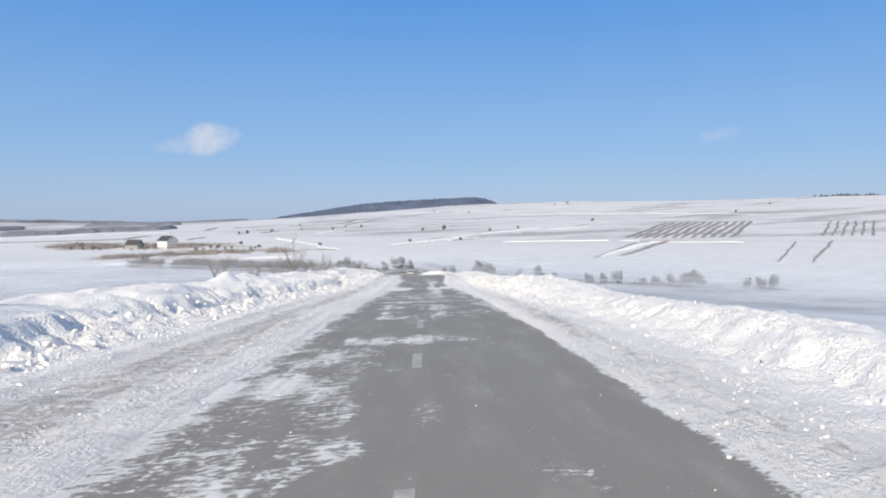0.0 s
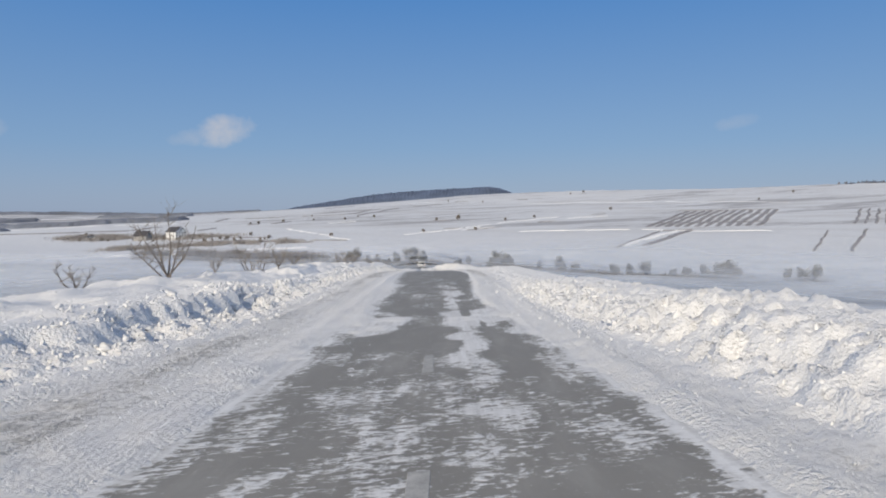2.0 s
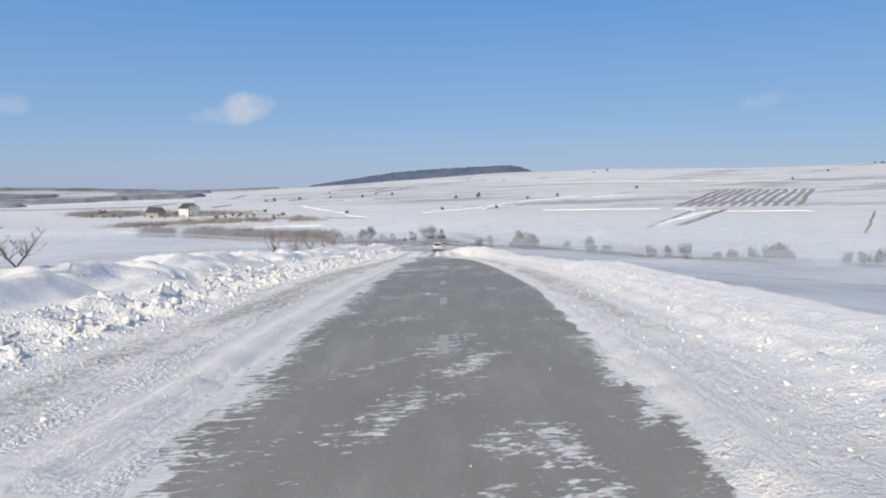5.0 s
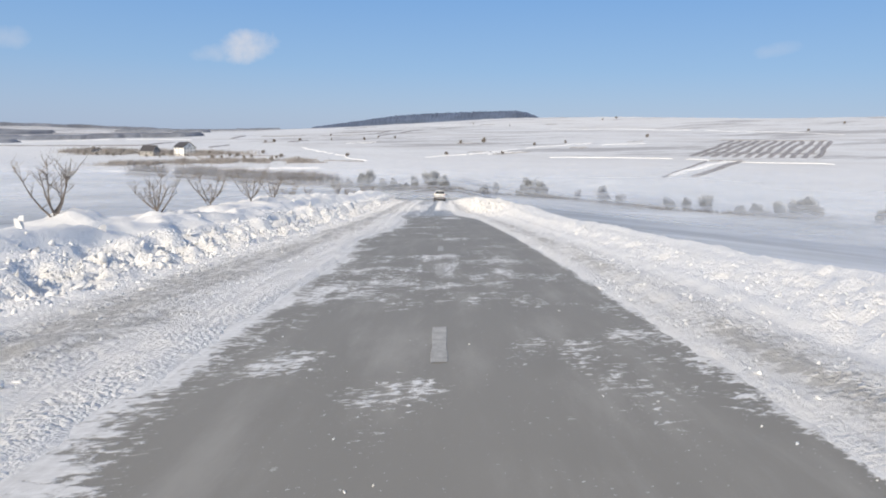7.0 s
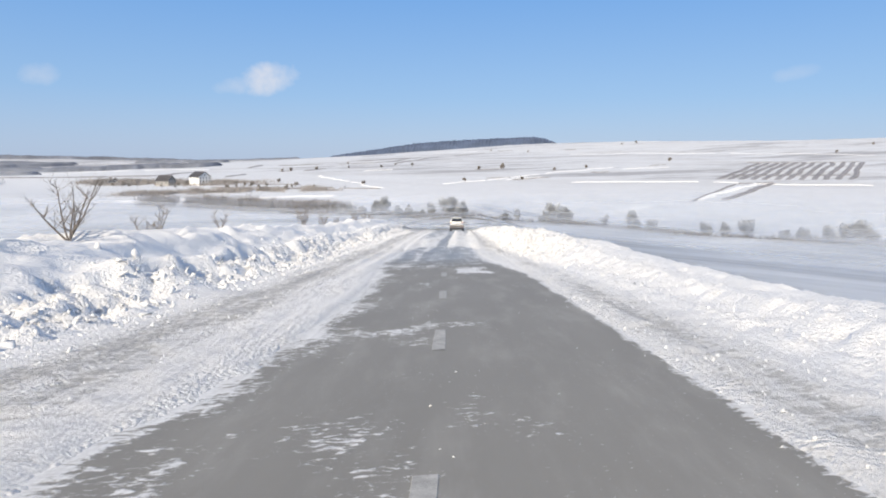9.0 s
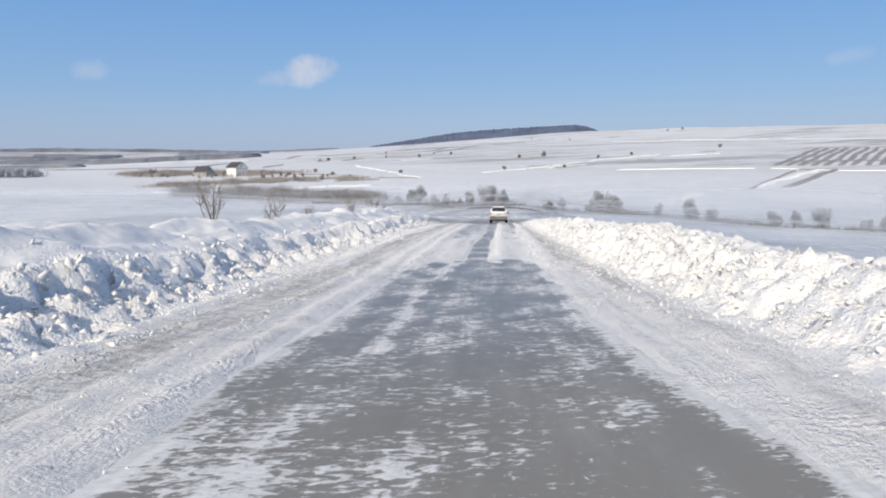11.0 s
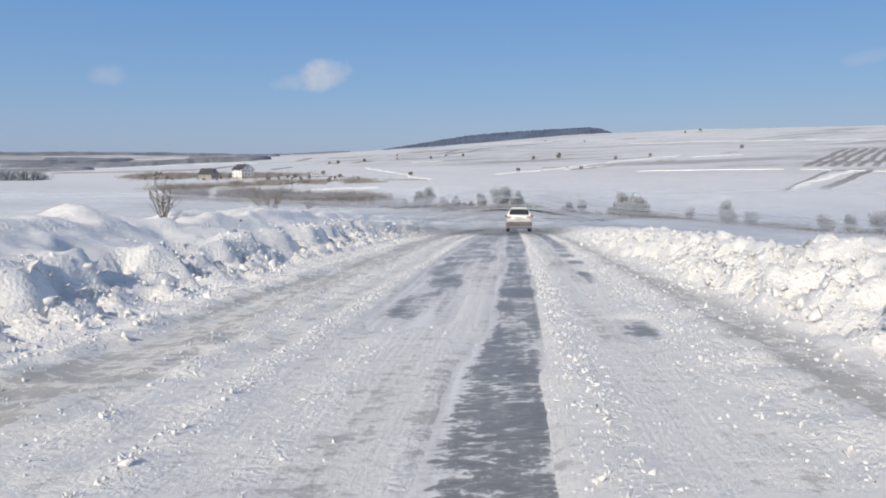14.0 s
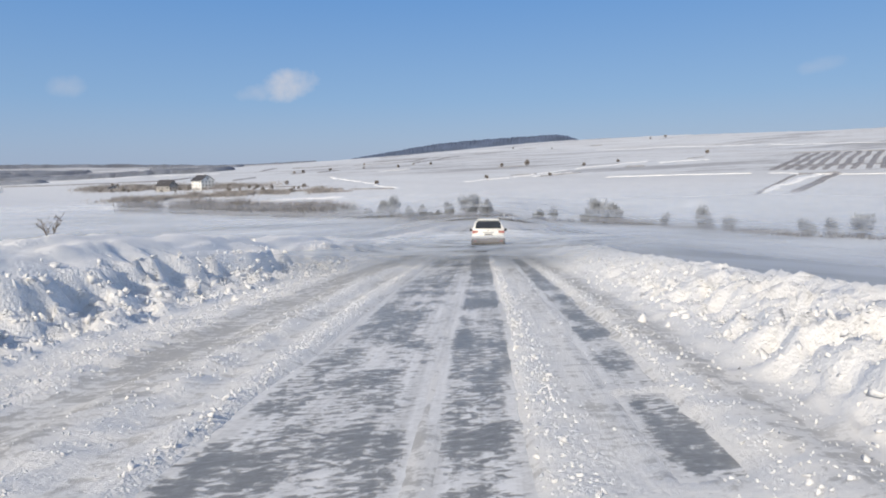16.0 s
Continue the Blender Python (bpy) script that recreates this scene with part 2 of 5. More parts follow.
def crumb_bands(s, d):
    """Lengthwise ridges of loose crumbs between the smooth tyre lanes, further down the road."""
    sway = 0.12 * (vnoise(s * 0.3, s * 0 + 4, 37) - 0.5)
    total = 0
    for mid, half, amount in ((0.55, 0.22, 1.0), (1.68, 0.34, 0.75), (-1.78, 0.13, 1.0), (-2.35, 0.2, 0.6), (-1.15, 0.2, 0.45), (-3.75, 0.35, 0.9)):
        total = total + amount * np.exp(-((d - mid + sway) / half) ** 2)
    return np.clip(total, 0, 1) * smooth(104, 108, s) * (1 - track_mask(s, d))


def cover(s, d):
    """How much of the road lies under snow, 0 to 1."""
    c = 0.2 + 0.4 * smooth(0.5, 0.72, fbm(d * 0.5, s * 0.55, 21, 3))
    c = c * (0.45 + 0.55 * table(s, [(0, 0.0), (9, 0.1), (13, 0.6), (34, 0.7), (56, 0.4), (65, 0.8), (76, 0.25), (93, 0.3), (100, 0.7), (110, 1)]))
    sw = s + (fbm(s * 0.9, d * 1.6, 28, 4) - 0.5) * 2.2
    dw = d + (fbm(s * 1.1, d * 1.3, 29, 4) - 0.5) * 0.7
    for s0, s1, d0, d1, amount in COVER:
        c = np.maximum(c, amount * box_soft(sw, dw, s0, s1, d0, d1, 0.45, 0.2) * (0.75 + 0.5 * fbm(d * 2.0, s * 1.3, 25, 2)))
    for s0, s1, d0, d1 in BARE:
        c = c * (1 - 0.75 * box_soft(sw, d, s0, s1, d0, d1, 0.2, 0.05))
    gap = np.where(d < 0, table(s, EDGE_LEFT) + d, table(s, EDGE_RIGHT) - d)
    fringe = np.where(d < 0, 0.72, table(s, [(0, 0.2), (11, 0.2), (16, 0.66), (48, 0.66), (54, 0.2), (90, 0.2), (95, 0.7)]))
    fringe = fringe + (1 - fringe) * smooth(-0.05, 0.25, -gap)
    c = np.maximum(c, fringe * np.exp(-np.maximum(gap, 0) / np.where(d < 0, 0.6, 0.42)))
    packed = smooth(105.5, 108.5, s + (fbm(d * 1.4, s * 0.3, 27, 2) - 0.5) * 5) * (1 - 0.5 * track_mask(s, d))
    return np.clip(np.maximum(c, packed), 0, 1)


FOOT_LEFT = [(-20, 4.6), (8, 4.8), (16, 4.9), (22, 4.9), (26, 4.5), (31, 4.1), (42, 4.0), (63, 4.45), (90, 4.3), (101, 4.2), (108, 4.9), (117, 4.05), (128, 4.6), (160, 4.6), (340, 5)]
STEP_LEFT = [(-20, 0.4), (0, 0.42), (17, 0.42), (24, 0.36), (30, 0.45), (34.5, 0.62), (38, 0.5), (42, 0.36), (50, 0.28), (62, 0.3), (73, 0.38), (88, 0.66), (96, 0.55), (101, 0.7), (106, 0.62), (119, 0.52), (126, 0.52), (132, 0.66), (142, 0.62), (155, 0.45), (340, 0.2)]
TOP_LEFT = [(-20, 0.5), (12, 0.54), (17, 0.55), (22, 0.5), (31, 0.46), (35, 0.68), (38, 0.56), (46, 0.42), (56, 0.5), (65, 0.7), (69, 0.82), (75, 0.72), (86, 0.82), (98, 0.84), (105, 0.88), (112, 0.74), (122, 0.8), (131, 0.82), (141, 0.72), (170, 0.5), (340, 0.2)]
FOOT_RIGHT = [(-20, 3.9), (12, 3.85), (25, 3.1), (38, 2.6), (42, 3.0), (58, 3.8), (82, 3.8), (95, 3.3), (114, 3.0), (124, 2.65), (150, 2.5), (340, 3)]
TOP_RIGHT = [(-20, 0.4), (5, 0.36), (11, 0.33), (16, 0.22), (19, 0.3), (21, 0.44), (25, 0.5), (28, 0.55), (31, 0.36), (36, 0.28), (40, 0.25), (42, 0.16), (43.5, 0.05), (52, 0.1), (62, 0.24), (67, 0.1), (76, 0.1), (81, 0.18), (84, 0.12), (91, 0.32), (97, 0.58), (102, 0.56), (105, 0.7), (109, 0.66), (113, 0.62), (118, 0.5), (121, 0.44), (123, 0.5), (126, 0.42), (131, 0.44), (137, 0.32), (152, 0.35), (170, 0.2), (340, 0.1)]
EDGE_LEFT = [(-20, 1.9), (12, 1.95), (22, 1.88), (26, 1.7), (30, 1.7), (32, 1.25), (34, 1.4), (36.6, 1.55), (39, 1.45), (44.6, 1.35), (48, 1.7), (57, 1.8), (70, 1.76), (74, 2.08), (76, 2.08), (78, 1.85), (80, 1.55), (85, 1.35), (90, 1.5), (97, 1.9), (99.5, 1.7), (106, 1.68), (150, 2.0), (340, 2.2)]
EDGE_RIGHT = [(-20, 2.0), (12, 2.1), (24, 1.9), (38, 1.2), (46, 1.7), (56, 2.1), (90, 2.08), (97, 1.5), (106, 1.5), (150, 1.8), (340, 2.0)]


# heaps on the banks: along, across, width, height
HEAPS = [(22.9, -6.5, 0.6, 0.4), (26.2, -6.5, 1.1, 0.42), (19.0, -6.8, 0.9, 0.15), (39.2, -6.7, 0.35, 0.3), (122.9, -7.2, 0.5, 0.28), (120.9, -6.9, 0.6, 0.12), (86.2, -4.9, 0.9, 0.35), (93.0, -6.3, 1.2, 0.25), (119.6, 4.4, 0.8, 0.25), (108.5, 5.2, 1.5, 0.15)]


def snow_height(s, d):
    """Height of the snow over the road's plane: bare strip, packed shoulders, ploughed banks, drifts."""
    x = road_x(s) + d / COS_ROAD
    n1, n2 = fbm(s * 0.9, d * 0.9, 41, 4) - 0.5, fbm(s * 5, d * 5, 43, 3) - 0.5
    # packed shoulders and the strip between them
    ragged = (fbm(s * 2.2, d * 1.5 + np.sign(d), 45, 5) - 0.5) + 0.5 * (fbm(s * 4.5, d * 1.2 + np.sign(d), 46, 2) - 0.5)
    edge_l = table(s, EDGE_LEFT) + ragged * np.where(s < 50, 0.5, 0.45)
    edge_r = table(s, EDGE_RIGHT) + ragged * table(s, [(0, 0.08), (11, 0.1), (16, 0.5), (48, 0.5), (54, 0.08), (90, 0.08), (95, 0.6)])
    out = np.where(d < 0, -d - edge_l, d - edge_r)
    shoulder = smooth(-0.14, 0.5, out)
    rut = np.exp(-((d + 3.15 + 0.25 * n1) / 0.33) ** 2) * 0.6 + np.exp(-((d - 2.75) / 0.25) ** 2) * 0.35 + np.exp(-((d + 2.5) / 0.10) ** 2) * 0.3
    h = -0.03 + shoulder * (0.075 + 0.045 * n1 + np.where(s > 95, 0.1, 0.085) * n2 - 0.035 * rut + 0.10 * (vnoise(d * 3.4 + 0.5 * vnoise(s * 0.12, d * 0, 46), s * 0.06, 42) - 0.5) + 0.03 * np.abs(fbm(s * 1.2, d * 7.0, 44, 3) - 0.5))
    h = np.where(shoulder > 0.85, np.maximum(h, 0.02), h)
    lane = smooth(0.86, 0.99, cover(s, d)) * (1 - shoulder)
    grooves = 0.022 * (vnoise(d * 3.7 + 0.4 * vnoise(s * 0.1, d * 0, 47), s * 0.05, 48) - 0.5)
    h = h + lane * (0.05 + 0.02 * n1 + 0.02 * n2 + grooves)
    h = h + crumb_bands(s, d) * (0.03 + 0.06 * n2)
    # banks
    u = np.abs(d)
    left = d < 0
    wobble = (fbm(s * 0.45, s * 0 + np.where(left, 0.0, 7.0), 49, 4) - 0.5)
    foot = np.where(left, table(s, FOOT_LEFT), table(s, FOOT_RIGHT)) + wobble * 0.9
    step = np.where(left, np.maximum(table(s, STEP_LEFT), table(s, [(0, 0), (95, 0), (106, 0.6), (118, 0.62), (131, 0.7), (150, 0.6), (170, 0.2)])), 0.62 * table(s, TOP_RIGHT))
    top = np.where(left, table(s, TOP_LEFT), table(s, TOP_RIGHT))
    crest = np.where(left, 6.6, table(s, [(0, 5.0), (117, 5.0), (125, 3.9), (340, 3.9)]) + 0.5 * wobble)
    lumps = 1 + 0.6 * (fbm(s * 0.35, u * 0.3 + np.where(left, 0, 40), 51, 3) - 0.5)
    step, top = step * lumps, top * (0.55 + 0.45 * lumps)
    width = np.where(left, table(s, [(0, 1.7), (24, 1.5), (29, 0.65), (43, 0.7), (50, 1.5), (62, 1.1), (92, 1.0), (98, 0.95), (126, 0.85), (340, 1.2)]), table(s, [(0, 1.1), (34, 1.1), (38, 0.6), (43, 0.8), (48, 1.1), (98, 1.1), (106, 0.65), (140, 0.7), (150, 1.1)]))
    run = np.clip((u - foot - 0.5) / np.maximum(crest - foot - 0.5, 0.3), 0, 1)
    up = smooth(0, 1, (u - foot) / width)
    bank = up * (step + (top - step) * smooth(0, 1, run))
    # on one side a gentle apron of rubble, then a notched scarp and the smooth drift behind it
    v = u - foot
    notch = (fbm(s * 1.1, s * 0 + 5, 50, 3) - 0.5) * 1.0 + (fbm(s * 4.0, s * 0 + 8, 58, 3) - 0.5) * 0.5 + (np.abs(vnoise(s * 1.25, s * 0 + 3, 52) - 0.5) * -0.9 + 0.22) * smooth(112, 118, s)
    gentle = table(s, [(0, 0.36), (100, 0.36), (106, 0.55), (114, 0.5), (120, 0.42), (131, 0.36), (340, 0.4)])
    apron = gentle * step * smooth(0, 1.0 + 1.2 * (gentle - 0.36), v)
    scarp = (1 - gentle) * step * smooth(0.85 + notch, 0.85 + notch + 0.18 + 0.12 * width, v)
    bank = np.where(left, apron + scarp + (top - step) * smooth(1.2, 2.6, v), bank)
    # clods and broken slabs on the ploughed part
    rough_amp = table(s, [(0, 0.8), (20, 1.0), (30, 1.15), (46, 0.8), (60, 1.0), (70, 1.1), (96, 1.0), (104, 1.35), (128, 1.2), (150, 0.6), (340, 0.3)])
    rough_amp = rough_amp * np.where(left, 1.0, table(s, [(0, 0.7), (20, 0.8), (25, 1.15), (36, 1.4), (43, 1.2), (47, 0.6), (60, 0.6), (92, 0.6), (98, 1.2), (120, 1.15), (128, 0.95), (150, 0.6)]))
    where = smooth(-0.5, 0.3, v) * (1 - np.where(left, 0.86 * smooth(0.8, 1.25, v - notch), 0.45 * smooth(1.1, 2.0, v)))
    warp = (fbm(s * 1.5, d * 1.5, 53, 2) - 0.5) * 0.9
    v1, e1 = cells(s * 3.0 + warp, d * 3.3 + warp, 55)
    v2, e2 = cells(s * 6.6 + warp, d * 7.0 - warp, 57)
    chunks = (v1 - 0.5) * 0.17 * smooth(0.0, 0.10, e1) + (v2 - 0.48) * 0.13 * smooth(0.0, 0.12, e2)
    chunks = chunks + (fbm(s * 2.4, d * 2.4, 56, 4) - 0.5) * 0.22
    bank = bank + where * rough_amp * chunks * np.clip(0.45 + top, 0, 1.3)
    # wind-carved drifts behind the ploughed edge
    drift = (np.abs(fbm(s * 0.42 + 0.2 * u, u * 0.55, 59, 3) - 0.5) * -2.2 + 0.22) * smooth(5.2, 6.4, u) * (1 - smooth(8.5, 11, u))
    bank = bank + np.where(left, drift * 0.75 * table(s, [(0, 0.4), (40, 0.6), (58, 1.1), (76, 1.1), (92, 0.8), (104, 0.6), (340, 0.3)]), drift * 0.12)
    shelf = table(s, [(-20, 0.1), (20, 0.15), (50, 0.12), (62, 0.0), (68, -0.15), (81, -0.15), (87, 0.22), (100, 0.28), (126, 0.2), (131, 0.34), (160, 0.3)])
    bank = bank + np.where(left, shelf * smooth(5.6, 7.0, u) * (1 - smooth(8.5, 11, u)), 0)
    h = np.maximum(h, -0.03) + bank * smooth(-0.3, 0.2, u - foot)
    h = np.where((out > 0.5) & (u < 7), np.maximum(h, 0.018), h)
    # single mounds and heaps
    for s0, d0, wide, tall in HEAPS:
        h = h + tall * np.exp(-((s - s0) / wide) ** 2 - ((d - d0) / wide) ** 2)
    # down to the open land
    land = terrain(x, s) - road_z(s)
    fall = smooth(np.where(left, 7.4, crest + 0.3), np.where(left, 11.5, table(s, [(0, 10.5), (117, 10.5), (126, 8.3), (340, 8.3)])), u)
    h = h * (1 - fall) + land * fall
    return h - 0.5 * smooth(13.0, 13.8, u)


# ---- materials ----
def material(name):
    m = bpy.data.materials.new(name)
    m.use_nodes = True
    return m, m.node_tree, m.node_tree.nodes["Principled BSDF"]


def noise_node(tree, vector, scale, detail=4, rough=0.55, stretch=None, warp=0.0):
    n = tree.nodes.new("ShaderNodeTexNoise")
    n.inputs["Scale"].default_value, n.inputs["Detail"].default_value, n.inputs["Roughness"].default_value = scale, detail, rough
    n.inputs["Distortion"].default_value = warp
    if stretch:
        mp = tree.nodes.new("ShaderNodeMapping")
        mp.inputs["Scale"].default_value = stretch
        tree.links.new(vector, mp.inputs["Vector"])
        vector = mp.outputs[0]
    tree.links.new(vector, n.inputs["Vector"])
    return n.outputs["Fac"]


def ramp(tree, value, low, high):
    n = tree.nodes.new("ShaderNodeMapRange")
    n.interpolation_type = "SMOOTHSTEP"
    tree.links.new(value, n.inputs["Value"])
    for key, v in (("From Min", low), ("From Max", high)):
        if isinstance(v, (int, float)):
            n.inputs[key].default_value = v
        else:
            tree.links.new(v, n.inputs[key])
    return n.outputs["Result"]


def blend(tree, fac, a, b):
    n = tree.nodes.new("ShaderNodeMix")
    n.data_type = "RGBA"
    for key, v in (("Factor", fac), ("A", a), ("B", b)):
        if isinstance(v, (int, float)):
            n.inputs[key].default_value = v
        elif isinstance(v, tuple):
            n.inputs[key].default_value = (*v, 1)
        else:
            tree.links.new(v, n.inputs[key])
    return n.outputs["Result"]


def bump(tree, bsdf, height, strength, distance):
    n = tree.nodes.new("ShaderNodeBump")
    n.inputs["Strength"].default_value, n.inputs["Distance"].default_value = strength, distance
    tree.links.new(height, n.inputs["Height"])
    tree.links.new(n.outputs[0], bsdf.inputs["Normal"])


def attribute(tree, name):
    n = tree.nodes.new("ShaderNodeAttribute")
    n.attribute_name = name
    return n


def plain(name, colour, roughness=0.6, metal=0.0, vary=0.25, scale=6.0, relief=0.0):
    """A painted, barky or cloth-like surface with two scales of variation."""
    m, tree, bsdf = material(name)
    tc = tree.nodes.new("ShaderNodeTexCoord").outputs["Object"]
    a, b = noise_node(tree, tc, scale), noise_node(tree, tc, scale * 9, 3)
    both = math_node(tree, "ADD", math_node(tree, "MULTIPLY", a, 0.6), math_node(tree, "MULTIPLY", b, 0.4))
    dark = tuple(v * (1 - vary) for v in colour)
    light = tuple(min(1, v * (1 + vary)) for v in colour)
    tree.links.new(blend(tree, ramp(tree, both, 0.3, 0.7), dark, light), bsdf.inputs["Base Color"])
    bsdf.inputs["Roughness"].default_value, bsdf.inputs["Metallic"].default_value = roughness, metal
    if relief:
        bump(tree, bsdf, both, 0.6, relief)
    return m


def crumb_node(tree, vector, scale):
    """Rounded crumbs of uneven size: domes over the cells of a cell pattern."""
    mp = tree.nodes.new("ShaderNodeMapping")
    mp.inputs["Scale"].default_value = (scale, scale, scale)
    tree.links.new(vector, mp.inputs["Vector"])
    n = tree.nodes.new("ShaderNodeTexVoronoi")
    n.inputs["Scale"].default_value = 1.0
    tree.links.new(mp.outputs[0], n.inputs["Vector"])
    own = tree.nodes.new("ShaderNodeSeparateColor")
    tree.links.new(n.outputs["Color"], own.inputs[0])
    dome = math_node(tree, "SUBTRACT", 1.0, math_node(tree, "MULTIPLY", n.outputs["Distance"], 1.5), clamp=True)
    return math_node(tree, "MULTIPLY", dome, math_node(tree, "ADD", 0.15, own.outputs[0]))


def make_snow():
    m, tree, bsdf = material("bank_snow")
    tc = tree.nodes.new("ShaderNodeTexCoord").outputs["Object"]
    uv = tree.nodes.new("ShaderNodeUVMap").outputs[0]
    big, fine = noise_node(tree, tc, 0.9, 5), noise_node(tree, tc, 22, 5, 0.65)
    grain = noise_node(tree, tc, 130, 3)
    clean = blend(tree, big, (0.75, 0.755, 0.762), (0.82, 0.822, 0.824))
    streak = noise_node(tree, uv, 1.0, 6, 0.68, (6.0, 0.35, 1))
    cross = noise_node(tree, uv, 1.0, 5, 0.6, (1.2, 6.0, 1))
    grit = attribute(tree, "grit").outputs["Fac"]
    rolled = attribute(tree, "rolled").outputs["Fac"]
    smoothed = math_node(tree, "MULTIPLY", grit, rolled)
    lumps = noise_node(tree, uv, 1.0, 8, 0.74, (7.0, 11.0, 1), 0.15)
    packed = attribute(tree, "packed").outputs["Fac"]
    mixed = math_node(tree, "ADD", math_node(tree, "MULTIPLY", streak, 0.28), math_node(tree, "MULTIPLY", cross, 0.27))
    mixed = math_node(tree, "ADD", mixed, math_node(tree, "MULTIPLY", lumps, 0.45))
    # grey wet lane ice, with shade painted into the hollows between crumbs
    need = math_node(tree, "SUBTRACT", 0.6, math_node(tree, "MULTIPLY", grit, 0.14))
    dirt_shade = ramp(tree, mixed, need, math_node(tree, "ADD", need, 0.055))
    dirt_shade = math_node(tree, "MULTIPLY", dirt_shade, math_node(tree, "MULTIPLY", packed, math_node(tree, "ADD", 0.35, math_node(tree, "MULTIPLY", grit, 0.6)), clamp=True))
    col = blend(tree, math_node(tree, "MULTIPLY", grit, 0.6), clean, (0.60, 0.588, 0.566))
    col = blend(tree, dirt_shade, col, (0.42, 0.415, 0.405))
    # loose crumbs lie in lengthwise rows on the lanes and all over the ploughed banks
    crumbs, grains = crumb_node(tree, tc, 17.0), crumb_node(tree, tc, 38.0)
    rows = ramp(tree, math_node(tree, "ADD", math_node(tree, "MULTIPLY", noise_node(tree, uv, 1.0, 4, 0.6, (3.2, 0.12, 1)), 0.65), math_node(tree, "MULTIPLY", noise_node(tree, uv, 1.0, 4, 0.6, (1.6, 1.3, 1)), 0.35)), 0.46, 0.6)
    loose = math_node(tree, "MAXIMUM", rows, math_node(tree, "MULTIPLY", math_node(tree, "SUBTRACT", 1.0, packed), attribute(tree, "broken").outputs["Fac"]))
    crumb = math_node(tree, "MULTIPLY", math_node(tree, "ADD", crumbs, math_node(tree, "MULTIPLY", grains, 0.5)), loose)
    crumb = math_node(tree, "MULTIPLY", crumb, math_node(tree, "SUBTRACT", 1.0, math_node(tree, "MULTIPLY", smoothed, 0.5)))
    # clean white crumbs; their paler tops also paint in the lit relief
    lit = math_node(tree, "MULTIPLY", ramp(tree, crumb, 0.25, 0.6), packed)
    col = blend(tree, math_node(tree, "MULTIPLY", lit, math_node(tree, "SUBTRACT", 0.65, math_node(tree, "MULTIPLY", rolled, 0.2))), col, clean)
    speck = math_node(tree, "MULTIPLY", ramp(tree, noise_node(tree, tc, 14, 2), 0.68, 0.76), 0.35)
    col = blend(tree, speck, col, (0.55, 0.53, 0.50))
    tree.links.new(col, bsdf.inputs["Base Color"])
    bsdf.inputs["Roughness"].default_value = 0.72
    bsdf.inputs["Specular IOR Level"].default_value = 0.3
    both = math_node(tree, "ADD", math_node(tree, "MULTIPLY", fine, 0.45), math_node(tree, "MULTIPLY", grain, 0.15))
    both = math_node(tree, "ADD", both, math_node(tree, "MULTIPLY", streak, 0.35))
    both = math_node(tree, "ADD", both, math_node(tree, "MULTIPLY", crumb, math_node(tree, "SUBTRACT", 1.1, math_node(tree, "MULTIPLY", rolled, 0.4))))
    both = math_node(tree, "ADD", both, math_node(tree, "MULTIPLY", noise_node(tree, tc, 8.0, 8, 0.72), 0.9))
    both = math_node(tree, "SUBTRACT", both, math_node(tree, "MULTIPLY", math_node(tree, "MULTIPLY", lumps, packed), 0.6))
    groove = noise_node(tree, uv, 1.0, 4, 0.6, (4.0, 0.15, 1))
    both = math_node(tree, "ADD", both, math_node(tree, "MULTIPLY", math_node(tree, "MULTIPLY", groove, packed), 1.3))
    bump(tree, bsdf, both, 0.9, 0.06)
    relief = bsdf.inputs["Normal"].links[0].from_node
    tree.links.new(math_node(tree, "SUBTRACT", math_node(tree, "ADD", 0.42, math_node(tree, "MULTIPLY", packed, 0.2)), math_node(tree, "MULTIPLY", smoothed, 0.4)), relief.inputs["Strength"])
    return m


